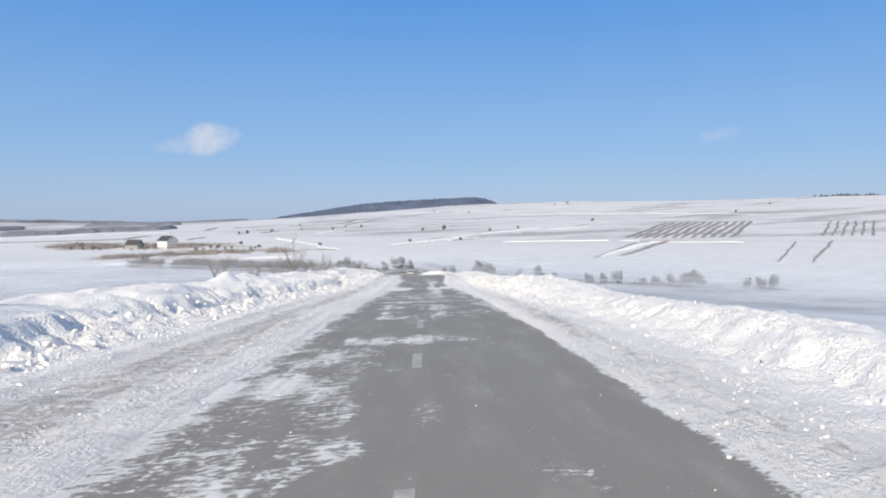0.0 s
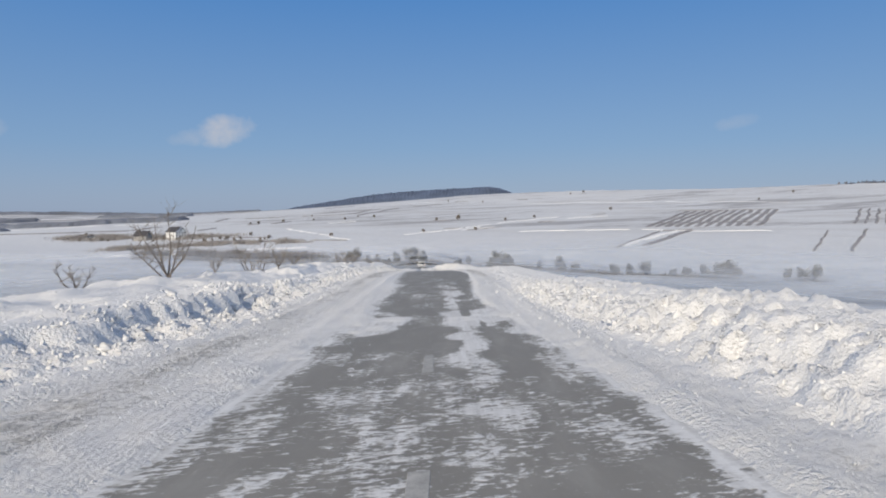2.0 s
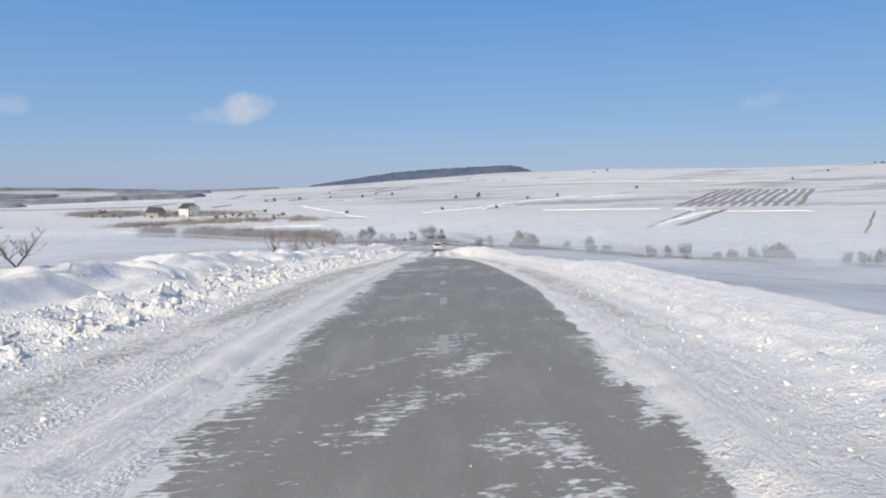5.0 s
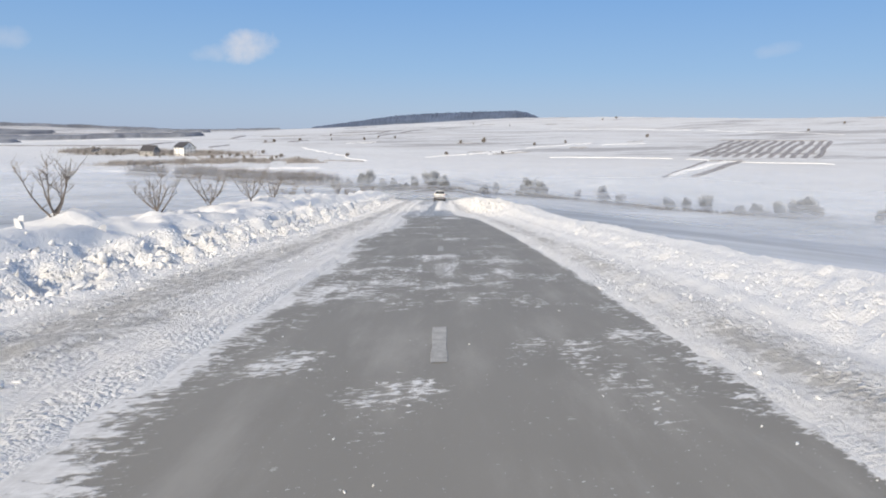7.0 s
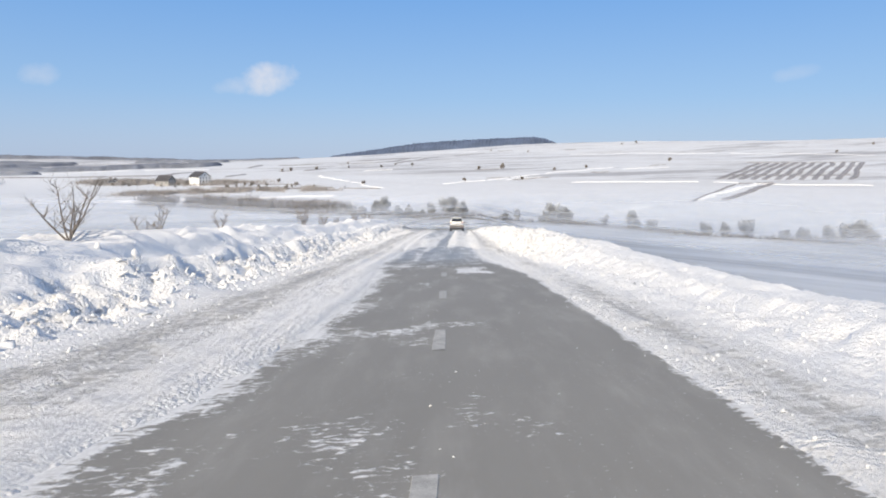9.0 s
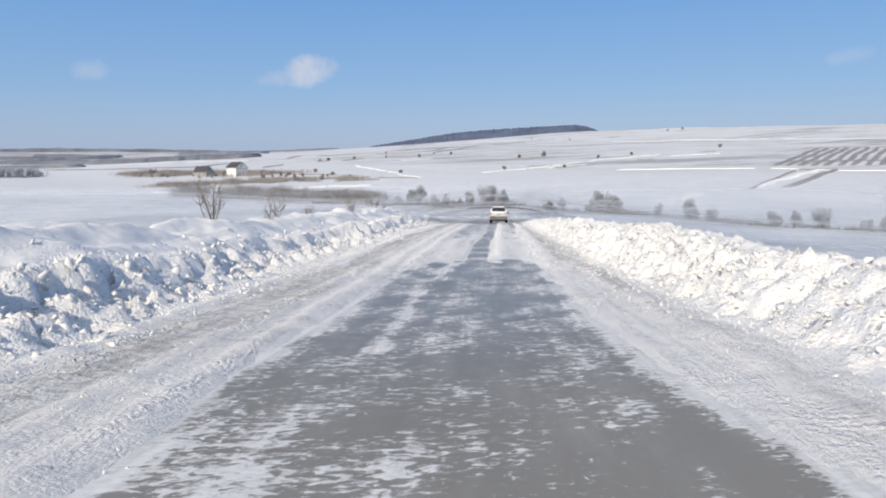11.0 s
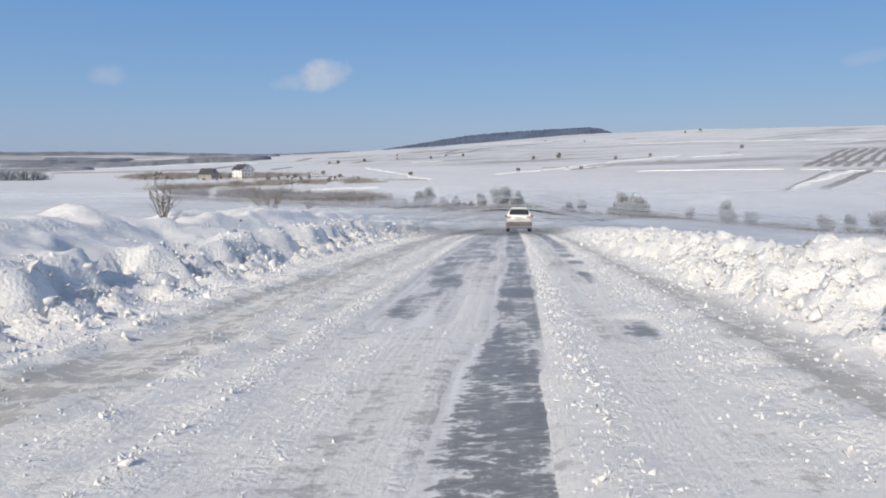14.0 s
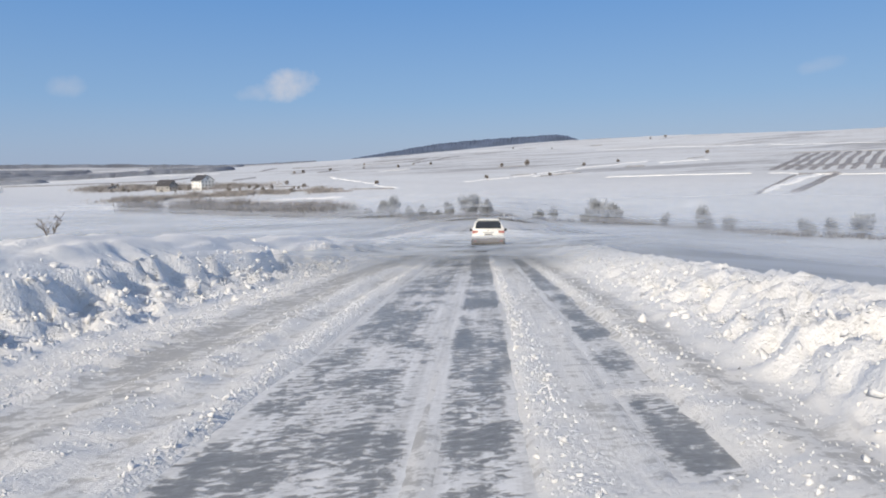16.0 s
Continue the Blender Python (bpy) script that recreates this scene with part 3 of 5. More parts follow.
def make_field():
    m, tree, bsdf = material("field_snow")
    tc = tree.nodes.new("ShaderNodeTexCoord").outputs["Object"]
    big = noise_node(tree, tc, 0.012, 6, 0.6)
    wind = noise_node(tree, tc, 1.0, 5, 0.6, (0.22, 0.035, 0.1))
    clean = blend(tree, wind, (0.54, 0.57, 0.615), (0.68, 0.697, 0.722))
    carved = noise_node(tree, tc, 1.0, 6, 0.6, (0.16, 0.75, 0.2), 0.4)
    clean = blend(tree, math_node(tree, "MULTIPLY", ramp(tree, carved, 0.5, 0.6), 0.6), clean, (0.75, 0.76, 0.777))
    turned = tree.nodes.new("ShaderNodeMapping")
    turned.inputs["Rotation"].default_value = (0, 0, math.radians(46.5))
    tree.links.new(tc, turned.inputs["Vector"])
    across = turned.outputs[0]
    soil = attribute(tree, "soil").outputs["Fac"]
    # on the slope thin snow, furrows and drifts follow the contour
    thin = noise_node(tree, across, 1.0, 6, 0.65, (0.006, 0.022, 0.02), 0.6)
    furrow = noise_node(tree, across, 1.0, 5, 0.7, (0.02, 0.13, 0.1), 0.3)
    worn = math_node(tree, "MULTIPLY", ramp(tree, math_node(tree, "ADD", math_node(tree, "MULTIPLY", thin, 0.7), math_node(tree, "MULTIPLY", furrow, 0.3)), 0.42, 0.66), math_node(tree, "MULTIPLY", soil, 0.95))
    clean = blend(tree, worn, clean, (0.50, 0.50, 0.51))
    bands = noise_node(tree, tc, 1.0, 6, 0.62, (0.0035, 0.017, 0.01))
    fine = noise_node(tree, tc, 1.0, 5, 0.7, (0.05, 0.16, 0.05))
    patch = math_node(tree, "ADD", math_node(tree, "MULTIPLY", bands, 0.75), math_node(tree, "MULTIPLY", fine, 0.25))
    low = math_node(tree, "SUBTRACT", 0.80, math_node(tree, "MULTIPLY", soil, 0.36))
    seen = ramp(tree, patch, low, math_node(tree, "ADD", low, 0.07))
    stubble = noise_node(tree, tc, 0.45, 4, 0.7)
    tuft = math_node(tree, "MULTIPLY", ramp(tree, stubble, 0.66, 0.74), ramp(tree, big, 0.5, 0.62))
    col = blend(tree, math_node(tree, "MULTIPLY", tuft, 0.35), clean, (0.42, 0.37, 0.31))
    earth = blend(tree, fine, (0.19, 0.195, 0.22), (0.34, 0.33, 0.335))
    col = blend(tree, math_node(tree, "MULTIPLY", seen, math_node(tree, "ADD", 0.05, math_node(tree, "MULTIPLY", soil, 0.75))), col, earth)
    tree.links.new(col, bsdf.inputs["Base Color"])
    bsdf.inputs["Roughness"].default_value = 0.75
    bsdf.inputs["Specular IOR Level"].default_value = 0.25
    bump(tree, bsdf, math_node(tree, "ADD", wind, math_node(tree, "MULTIPLY", carved, 0.35)), 0.6, 0.5)
    return m


def make_asphalt():
    m, tree, bsdf = material("asphalt")
    uv = tree.nodes.new("ShaderNodeUVMap").outputs[0]
    grain = noise_node(tree, uv, 160, 3, 0.7)
    worn = noise_node(tree, uv, 1.0, 5, 0.6, (1.6, 0.25, 1))
    col = blend(tree, worn, (0.232, 0.222, 0.201), (0.31, 0.298, 0.272))
    col = blend(tree, math_node(tree, "MULTIPLY", grain, 0.5), col, (0.135, 0.13, 0.12))
    salt = ramp(tree, noise_node(tree, uv, 1.0, 6, 0.62, (2.2, 0.5, 1)), 0.45, 0.75)
    col = blend(tree, math_node(tree, "MULTIPLY", salt, 0.25), col, (0.5, 0.49, 0.465))
    damp = attribute(tree, "wet").outputs["Fac"]
    col = blend(tree, math_node(tree, "MULTIPLY", damp, 0.42), col, (0.1, 0.103, 0.105))
    cov = attribute(tree, "cover").outputs["Fac"]
    # wind-blown snow lies in cross ripples, smeared lengthwise by tyres
    ripple = noise_node(tree, uv, 1.0, 5, 0.62, (5.5, 11.0, 1), 1.1)
    fleck = noise_node(tree, uv, 1.0, 5, 0.65, (12, 22, 1), 0.6)
    patch = noise_node(tree, uv, 1.0, 4, 0.55, (1.4, 0.9, 1), 0.5)
    tyre = noise_node(tree, uv, 1.0, 3, 0.6, (9.0, 0.35, 1))
    mixn = math_node(tree, "ADD", math_node(tree, "MULTIPLY", ripple, 0.38), math_node(tree, "MULTIPLY", fleck, 0.24))
    mixn = math_node(tree, "ADD", mixn, math_node(tree, "MULTIPLY", patch, 0.36))
    mixn = math_node(tree, "ADD", mixn, math_node(tree, "MULTIPLY", tyre, 0.08))
    low = math_node(tree, "SUBTRACT", 0.685, math_node(tree, "MULTIPLY", cov, 0.30))
    film = ramp(tree, mixn, low, math_node(tree, "ADD", low, 0.06))
    # thin grey slush rings the flecks where the road is wet
    slush = math_node(tree, "MULTIPLY", ramp(tree, mixn, math_node(tree, "SUBTRACT", low, 0.1), math_node(tree, "ADD", low, 0.03)), damp)
    col = blend(tree, math_node(tree, "MULTIPLY", slush, 0.36), col, (0.44, 0.44, 0.437))
    specks = math_node(tree, "MULTIPLY", ramp(tree, noise_node(tree, uv, 1.0, 3, 0.6, (26, 34, 1)), 0.66, 0.70), 0.8)
    film = math_node(tree, "MAXIMUM", film, math_node(tree, "MULTIPLY", specks, ramp(tree, patch, 0.35, 0.6)))
    col = blend(tree, math_node(tree, "MULTIPLY", film, 0.88), col, blend(tree, ramp(tree, math_node(tree, "ADD", math_node(tree, "MULTIPLY", tyre, 0.5), math_node(tree, "MULTIPLY", fleck, 0.5)), 0.35, 0.65), (0.61, 0.61, 0.61), (0.84, 0.845, 0.85)))
    tree.links.new(col, bsdf.inputs["Base Color"])
    wet = math_node(tree, "MULTIPLY", damp, math_node(tree, "SUBTRACT", 1.0, film))
    tree.links.new(math_node(tree, "SUBTRACT", 0.7, math_node(tree, "MULTIPLY", wet, 0.38)), bsdf.inputs["Roughness"])
    both = math_node(tree, "ADD", math_node(tree, "MULTIPLY", grain, 0.25), film)
    bump(tree, bsdf, both, 0.5, 0.012)
    return m


SNOW, FIELD, ASPHALT = make_snow(), make_field(), make_asphalt()
BARK = plain("bark", (0.15, 0.13, 0.118), 0.85, vary=0.4, scale=14, relief=0.01)
TWIG = plain("twigs", (0.185, 0.165, 0.15), 0.85, vary=0.4, scale=3)
# valley haze is mixed into this pale bluish twig colour
SCRUB = plain("hazed_scrub_twigs", (0.35, 0.375, 0.415), 0.9, vary=0.45, scale=0.3)
MARK = plain("road_paint", (0.38, 0.375, 0.36), 0.7, vary=0.25, scale=10)
WOOD = plain("weathered_wood", (0.16, 0.13, 0.11), 0.85, vary=0.35, scale=12)
# distance haze is painted into both wood colours as a blue-grey tint
FAR_WOOD = plain("hazed_far_wood", (0.15, 0.17, 0.215), 0.95, vary=0.3, scale=0.012)
FOREST = plain("hazed_forest", (0.085, 0.115, 0.18), 0.95, vary=0.3, scale=0.012)
SOIL = plain("vine_soil", (0.27, 0.265, 0.28), 0.95, vary=0.4, scale=0.15)


# ---- mesh helpers ----
def grid_object(name, xs, ys, zs, mat, smooth_shade=True, parent=None, only=None):
    """A sheet from a grid of points: arrays of rows by columns; only keeps the part where it is true."""
    rows, cols = xs.shape
    mesh = bpy.data.meshes.new(name)
    co = np.stack([xs, ys, zs], -1).reshape(-1, 3).astype(np.float32)
    i = np.arange(rows * cols).reshape(rows, cols)
    quads = np.stack([i[:-1, :-1], i[:-1, 1:], i[1:, 1:], i[1:, :-1]], -1).reshape(-1, 4)
    if only is not None:
        quads = quads[only.ravel()[quads].any(1)]
        used = np.unique(quads)
        co, quads = co[used], np.searchsorted(used, quads)
    mesh.vertices.add(len(co))
    mesh.vertices.foreach_set("co", co.ravel())
    mesh.loops.add(quads.size)
    mesh.loops.foreach_set("vertex_index", quads.ravel().astype(np.int32))
    mesh.polygons.add(len(quads))
    mesh.polygons.foreach_set("loop_start", (np.arange(len(quads)) * 4).astype(np.int32))
    mesh.polygons.foreach_set("use_smooth", np.full(len(quads), smooth_shade))
    mesh.update(calc_edges=True)
    mesh.materials.append(mat)
    ob = new(name, mesh)
    ob.parent = parent
    return ob, quads


def add_uv(mesh, quads, u, v):
    layer = mesh.uv_layers.new(name="UVMap")
    flat = np.stack([u.ravel()[quads.ravel()], v.ravel()[quads.ravel()]], -1).astype(np.float32)
    layer.data.foreach_set("uv", flat.ravel())


def add_value(mesh, name, values):
    a = mesh.attributes.new(name, "FLOAT", "POINT")
    a.data.foreach_set("value", values.ravel().astype(np.float32))


def mesh_of(name, verts, faces, mat, smooth_shade=False):
    mesh = bpy.data.meshes.new(name)
    mesh.from_pydata([tuple(v) for v in verts], [], [tuple(f) for f in faces])
    if smooth_shade:
        mesh.polygons.foreach_set("use_smooth", np.full(len(mesh.polygons), True))
    mesh.update()
    mesh.materials.append(mat)
    return mesh


def part(name, bm, mat, parent, label="", smooth_shade=False):
    """Links a bmesh (or a mesh) as one mesh object under a thing or under a part."""
    if isinstance(bm, bmesh.types.BMesh):
        mesh = bpy.data.meshes.new(name)
        bm.to_mesh(mesh)
        bm.free()
        mesh.materials.append(mat)
        if smooth_shade:
            mesh.polygons.foreach_set("use_smooth", np.full(len(mesh.polygons), True))
    else:
        mesh = bm
    ob = new(name, mesh)
    ob.parent = parent
    if label:
        tagged(ob, label)
    return ob


def thing(name, m, label, category, group="", kind=""):
    """An Empty at the thing's base, for its parts."""
    ob = new(name)
    ob.empty_display_size = 0.2
    ob.matrix_basis = m
    return tagged(ob, label, category, group, kind)


def tubes(paths, sides=5):
    """Tapered tubes along polylines of (point, radius): vertices and faces."""
    verts, faces = [], []
    for path in paths:
        base, n = len(verts), len(path)
        for k, (p, r) in enumerate(path):
            a, b = path[max(k - 1, 0)][0], path[min(k + 1, n - 1)][0]
            axis = (Vector(b) - Vector(a)).normalized()
            side = axis.orthogonal().normalized()
            other = axis.cross(side)
            for j in range(sides):
                w = 2 * math.pi * j / sides
                verts.append(tuple(Vector(p) + (side * math.cos(w) + other * math.sin(w)) * r))
        for k in range(n - 1):
            for j in range(sides):
                q = (j + 1) % sides
                faces.append((base + k * sides + j, base + k * sides + q, base + (k + 1) * sides + q, base + (k + 1) * sides + j))
        faces.append(tuple(base + (n - 1) * sides + j for j in range(sides)))
    return verts, faces


# ---- the road and its snow ----
def stations():
    return np.concatenate([np.arange(-14, 0, 0.5), np.arange(0, 136, 0.11), 136 + np.cumsum(np.linspace(0.12, 2.2, 160))])


def build_road():
    s = np.concatenate([np.arange(-14, 140, 0.16), 140 + np.cumsum(np.linspace(0.2, 2.0, 150))])
    d = np.arange(-4.6, 4.01, 0.1)
    S, D = np.meshgrid(s, d, indexing="ij")
    ob, quads = grid_object("road", road_x(S) + D / COS_ROAD, S, road_z(S) + 0.0 * D, ASPHALT)
    add_uv(ob.data, quads, D, S)
    add_value(ob.data, "cover", cover(S, D))
    add_value(ob.data, "wet", smooth(92, 100, S) * (0.7 + 0.3 * fbm(S * 0.4, D * 1.2, 24, 3)))
    return tagged(ob, "grey asphalt road with wind-blown snow ripples and patches", "road", kind="structure")


def build_snow():
    s = stations()
    d = np.concatenate([np.arange(-14, -7.6, 0.22), np.arange(-7.6, -3.6, 0.085), np.arange(-3.6, 2.4, 0.105), np.arange(2.4, 6.2, 0.085), np.arange(6.2, 14.1, 0.25)])
    S, D = np.meshgrid(s, d, indexing="ij")
    H = snow_height(S, D)
    ob, quads = grid_object("roadside_snow", road_x(S) + D / COS_ROAD, S, road_z(S) + H, SNOW)
    add_uv(ob.data, quads, D, S)
    u = np.abs(D)
    foot = np.where(D < 0, table(S, FOOT_LEFT), table(S, FOOT_RIGHT))
    grit = 1 - smooth(-0.7, 0.2, u - foot)
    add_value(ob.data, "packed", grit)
    add_value(ob.data, "broken", smooth(-0.6, 0.1, u - foot) * (1 - smooth(np.where(D < 0, 1.0, 1.6), np.where(D < 0, 1.8, 2.6), u - foot)))
    track = 0.68 * np.exp(-((D + 3.2) / 0.55) ** 2) + np.exp(-((D - 2.8) / 0.35) ** 2) * 0.42 + table(S, [(0, 0.4), (48, 0.35), (54, 0.25), (96, 0.35), (104, 0.8), (140, 0.95)])
    late = table(S, [(0, 1.0), (20, 0.9), (35, 0.7), (48, 0.8), (54, 1.2), (90, 1.2), (100, 0.85), (105, 0.75), (130, 0.85), (200, 0.7)])
    bands = crumb_bands(S, D)
    add_value(ob.data, "rolled", smooth(97, 106, S))
    slick = np.exp(-((D - 2.6) / 0.35) ** 2) * smooth(106, 110, S) * 0.5
    mottle = 0.35 + 1.25 * fbm(S * 0.45, D * 2.2, 39, 4)
    # a smooth grey scraped strip runs along the foot of the bank
    scraped = smooth(96, 104, S) * np.exp(-((D - table(S, FOOT_RIGHT) + 0.55) / 0.4) ** 2) * 0.6
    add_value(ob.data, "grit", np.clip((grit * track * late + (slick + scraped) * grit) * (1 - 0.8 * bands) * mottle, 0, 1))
    return tagged(ob, "packed shoulders and ploughed banks of broken white snow", "snow bank", kind="structure")


def build_ground():
    a = np.sinh(np.linspace(-5.6, 5.6, 300)) / math.sinh(5.6)
    x = 18 + 4800 * a
    b = np.sinh(np.linspace(-3.2, 5.45, 380)) / math.sinh(5.45)
    y = 70 + 4870 * b
    Y, X = np.meshgrid(y, x, indexing="ij")
    Z = terrain(X, Y)
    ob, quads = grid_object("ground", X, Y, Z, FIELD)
    far = np.hypot(X, Y)
    q = (X - 120) * 0.688 - (Y - 353) * 0.726
    p = (X - 120) * 0.726 + (Y - 353) * 0.688
    plain_part = smooth(850, 1100, far) * (1 - smooth(-1150, -850, q))
    slope_part = smooth(60, 350, p) * smooth(-1000, -700, q) * 0.82
    add_value(ob.data, "soil", np.maximum(plain_part, slope_part))
    return tagged(ob, "snow-covered open fields, valley and far slope", "ground", kind="structure")


def build_wooded_hill():
    """The long wooded ridge on the skyline."""
    az = np.radians(np.linspace(-1.6, 19.8, 260))
    depth = np.linspace(-1, 1, 24)
    A, W = np.meshgrid(az, depth, indexing="ij")
    t = np.degrees(A)
    top = np.interp(t, [-1.6, -0.6, 1.0, 2.9, 4.8, 7.7, 10.5, 12.9, 15.3, 17.4, 18.3, 19.0, 19.8], [14, 22, 38, 52, 66, 87, 97, 104, 109, 114, 107, 96, 80])
    R = 2650 + W * 260
    Z = top * np.sqrt(np.clip(1 - W ** 2, 0, 1)) + (fbm(t * 9, W * 7, 71, 4) - 0.5) * 9 * (1 - W ** 2) - 40 * W ** 4 - 6
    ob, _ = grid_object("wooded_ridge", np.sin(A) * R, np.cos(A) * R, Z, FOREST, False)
    return tagged(ob, "long dark wooded ridge on the horizon", "hill", kind="structure")


build_ground()
build_road()
build_snow()
build_wooded_hill()


# ---- markings and posts ----
def on_road(s, d, lift=0.0):
    return Vector((float(road_x(s)) + d / COS_ROAD, float(s), float(road_z(s)) + lift))


def heading(s):
    return math.degrees(math.atan2(-(float(road_x(s + 0.5)) - float(road_x(s - 0.5))), 1.0))


def bank_z(s, d):
    return float(road_z(s) + snow_height(np.array([float(s)]), np.array([float(d)]))[0])


def build_dashes(road):
    starts = [2.4, 7.7, 12.3, 16.9, 21.4, 26.0, 48.7, 53.3, 57.85, 62.5, 67.5, 71.65, 76.1, 80.65, 85.2, 89.8]
    for s0 in starts:
        bm = bmesh.new()
        rows = []
        for k in range(6):
            s = s0 + 1.25 * k / 5
            w = 0.065 + 0.008 * random.uniform(-1, 1)
            rows.append([bm.verts.new(on_road(s, float(table(s, [(30, 0), (50, 0.1), (62, 0.1), (70, 0.04), (95, 0.09)])) + e * w, z)) for e, z in ((-1, 0.0), (-0.95, 0.006), (0.95, 0.006), (1, 0.0))])
        for a, b in zip(rows, rows[1:]):
            for j in range(3):
                bm.faces.new((a[j], a[j + 1], b[j + 1], b[j]))
        part("lane_dash", bm, MARK, road)


build_dashes(bpy.data.objects["road"])


def build_post(s, d):
    base = Vector((float(road_x(s)) + d / COS_ROAD, s, bank_z(s, d) - 0.25))
    post = thing("marker_post", pose(*base, 3, 2, heading(s)), "short dark weathered wooden post standing in the snow bank", "post")
    bm = bmesh.new()
    bmesh.ops.create_cone(bm, cap_ends=True, segments=10, radius1=0.05, radius2=0.042, depth=0.7, matrix=pose(0, 0, 0.35))
    bmesh.ops.bevel(bm, geom=[e for e in bm.edges if all(v.co.z > 0.6 for v in e.verts)], offset=0.012, segments=2, affect="EDGES")
    part("shaft", bm, WOOD, post)


build_post(12.4, -7.2)


# ---- broken snow ----
def lump(seed, level=1):
    """A broken clod: a ball cut flat by random planes."""
    rng = random.Random(seed)
    bm = bmesh.new()
    bmesh.ops.create_icosphere(bm, subdivisions=level, radius=1)
    planes = [(Vector((rng.uniform(-1, 1), rng.uniform(-1, 1), rng.uniform(-1, 1))).normalized(), rng.uniform(0.12, 0.55)) for _ in range(9)]
    for v in bm.verts:
        for n, h in planes:
            over = v.co.dot(n) - h
            if over > 0:
                v.co -= n * over
        v.co *= rng.uniform(0.9, 1.1)
    return bm


def lump_arrays(seed, level=1):
    bm = lump(seed, level)
    bm.verts.index_update()
    v = np.array([tuple(x.co) for x in bm.verts])
    f = np.array([[x.index for x in face.verts] for face in bm.faces])
    bm.free()
    return v, f


def scatter_clods(name, s, d, size, label, level=1, sink=0.08):
    """Many clods joined into one mesh."""
    shapes = [lump_arrays(100 + k, level) for k in range(6)]
    n = len(s)
    rng = np.random.RandomState(len(name) + n)
    z = road_z(s) + np.maximum(snow_height(s, d), 0.0)
    x = road_x(s) + d / COS_ROAD
    allv, allf, base = [], [], 0
    for i in range(n):
        v, f = shapes[i % 6]
        q = Euler(rng.uniform(0, 6.28, 3)).to_matrix()
        w = (v * rng.uniform(0.4, 1.9, 3)) @ np.array(q).T * size[i]
        allv.append(w + (x[i], s[i], z[i] + size[i] * sink))
        allf.append(f + base)
        base += len(v)
    verts, faces = np.concatenate(allv), np.concatenate(allf)
    mesh = bpy.data.meshes.new(name)
    mesh.vertices.add(len(verts))
    mesh.vertices.foreach_set("co", verts.astype(np.float32).ravel())
    mesh.loops.add(faces.size)
    mesh.loops.foreach_set("vertex_index", faces.ravel().astype(np.int32))
    mesh.polygons.add(len(faces))
    mesh.polygons.foreach_set("loop_start", (np.arange(len(faces)) * 3).astype(np.int32))
    mesh.update(calc_edges=True)
    mesh.materials.append(SNOW)
    return tagged(new(name, mesh), label, "snow", kind="stuff")


def build_clods():
    rng = np.random.RandomState(7)
    # on the banks
    n = 80000
    s = rng.uniform(2, 150, n)
    left = rng.uniform(0, 1, n) < 0.42
    foot = np.where(left, table(s, FOOT_LEFT), table(s, FOOT_RIGHT))
    off = np.where(left, rng.normal(0.4, 0.5, n), rng.normal(0.5, 0.5, n))
    u = foot + np.clip(off, -0.7, 2.0)
    d = np.where(left, -u, u)
    amount = np.where(left, table(s, [(0, 0.35), (26, 0.4), (32, 0.9), (60, 0.9), (92, 0.7), (100, 1), (150, 0.8)]), table(s, [(0, 0.12), (26, 0.2), (33, 0.9), (43, 0.5), (50, 0.15), (92, 0.15), (100, 1), (122, 1), (129, 0.6), (138, 0.3), (150, 0.15)]))
    keep = rng.uniform(0, 1, n) < amount
    size = np.exp(rng.normal(-3.45, 0.65, n)) * np.where(off < 0, 0.7, 1.1)
    size = np.clip(size, 0.012, 0.13) * np.where(left, table(s, [(0, 0.9), (103, 0.8), (108, 0.7), (126, 0.7), (131, 0.75)]), table(s, [(0, 0.5), (28, 0.6), (35, 0.8), (44, 0.4), (95, 0.4), (101, 0.66), (150, 0.5)]))
    scatter_clods("bank_clods", s[keep], d[keep], size[keep], "loose broken clods of white snow along the banks", 1, -0.05)
    # crumbs on the packed shoulders and in the road
    n = 170000
    s = np.where(rng.uniform(0, 1, n) < 0.5, rng.uniform(104, 142, n), rng.uniform(1, 145, n))
    d = rng.uniform(-4.6, 3.8, n)
    inside = (d > -table(s, EDGE_LEFT)) & (d < table(s, EDGE_RIGHT)) & (s < 108.5)
    ridge = np.exp(-((d + 2.7) / 0.16) ** 2) + np.exp(-((d - 2.42) / 0.16) ** 2) + np.exp(-((d + 4.0) / 0.35) ** 2) + 0.8 * np.exp(-((d - 3.1) / 0.25) ** 2) + 2.2 * crumb_bands(s, d)
    bare = track_mask(s, d) > 0.3
    keep = rng.uniform(0, 1, n) < np.where(bare, 0.03, 1.0) * np.where(inside, 0.015, 0.035 + np.where(s > 106, 0.5, 0.8) * ridge) * np.where(s > 95, 1.0, 0.9)
    size = np.clip(np.exp(rng.normal(-4.4, 0.6, n)), 0.005, 0.032) * np.where(s > 106, 0.5 + 0.4 * crumb_bands(s, d), 0.85)
    size = np.where((d > -table(s, EDGE_LEFT)) & (d < table(s, EDGE_RIGHT)) & (s < 109), np.minimum(size, 0.012), size)
    scatter_clods("snow_crumbs", s[keep], d[keep], size[keep], "small crumbs of packed snow scattered on the road", 1, 0.2)


build_clods()


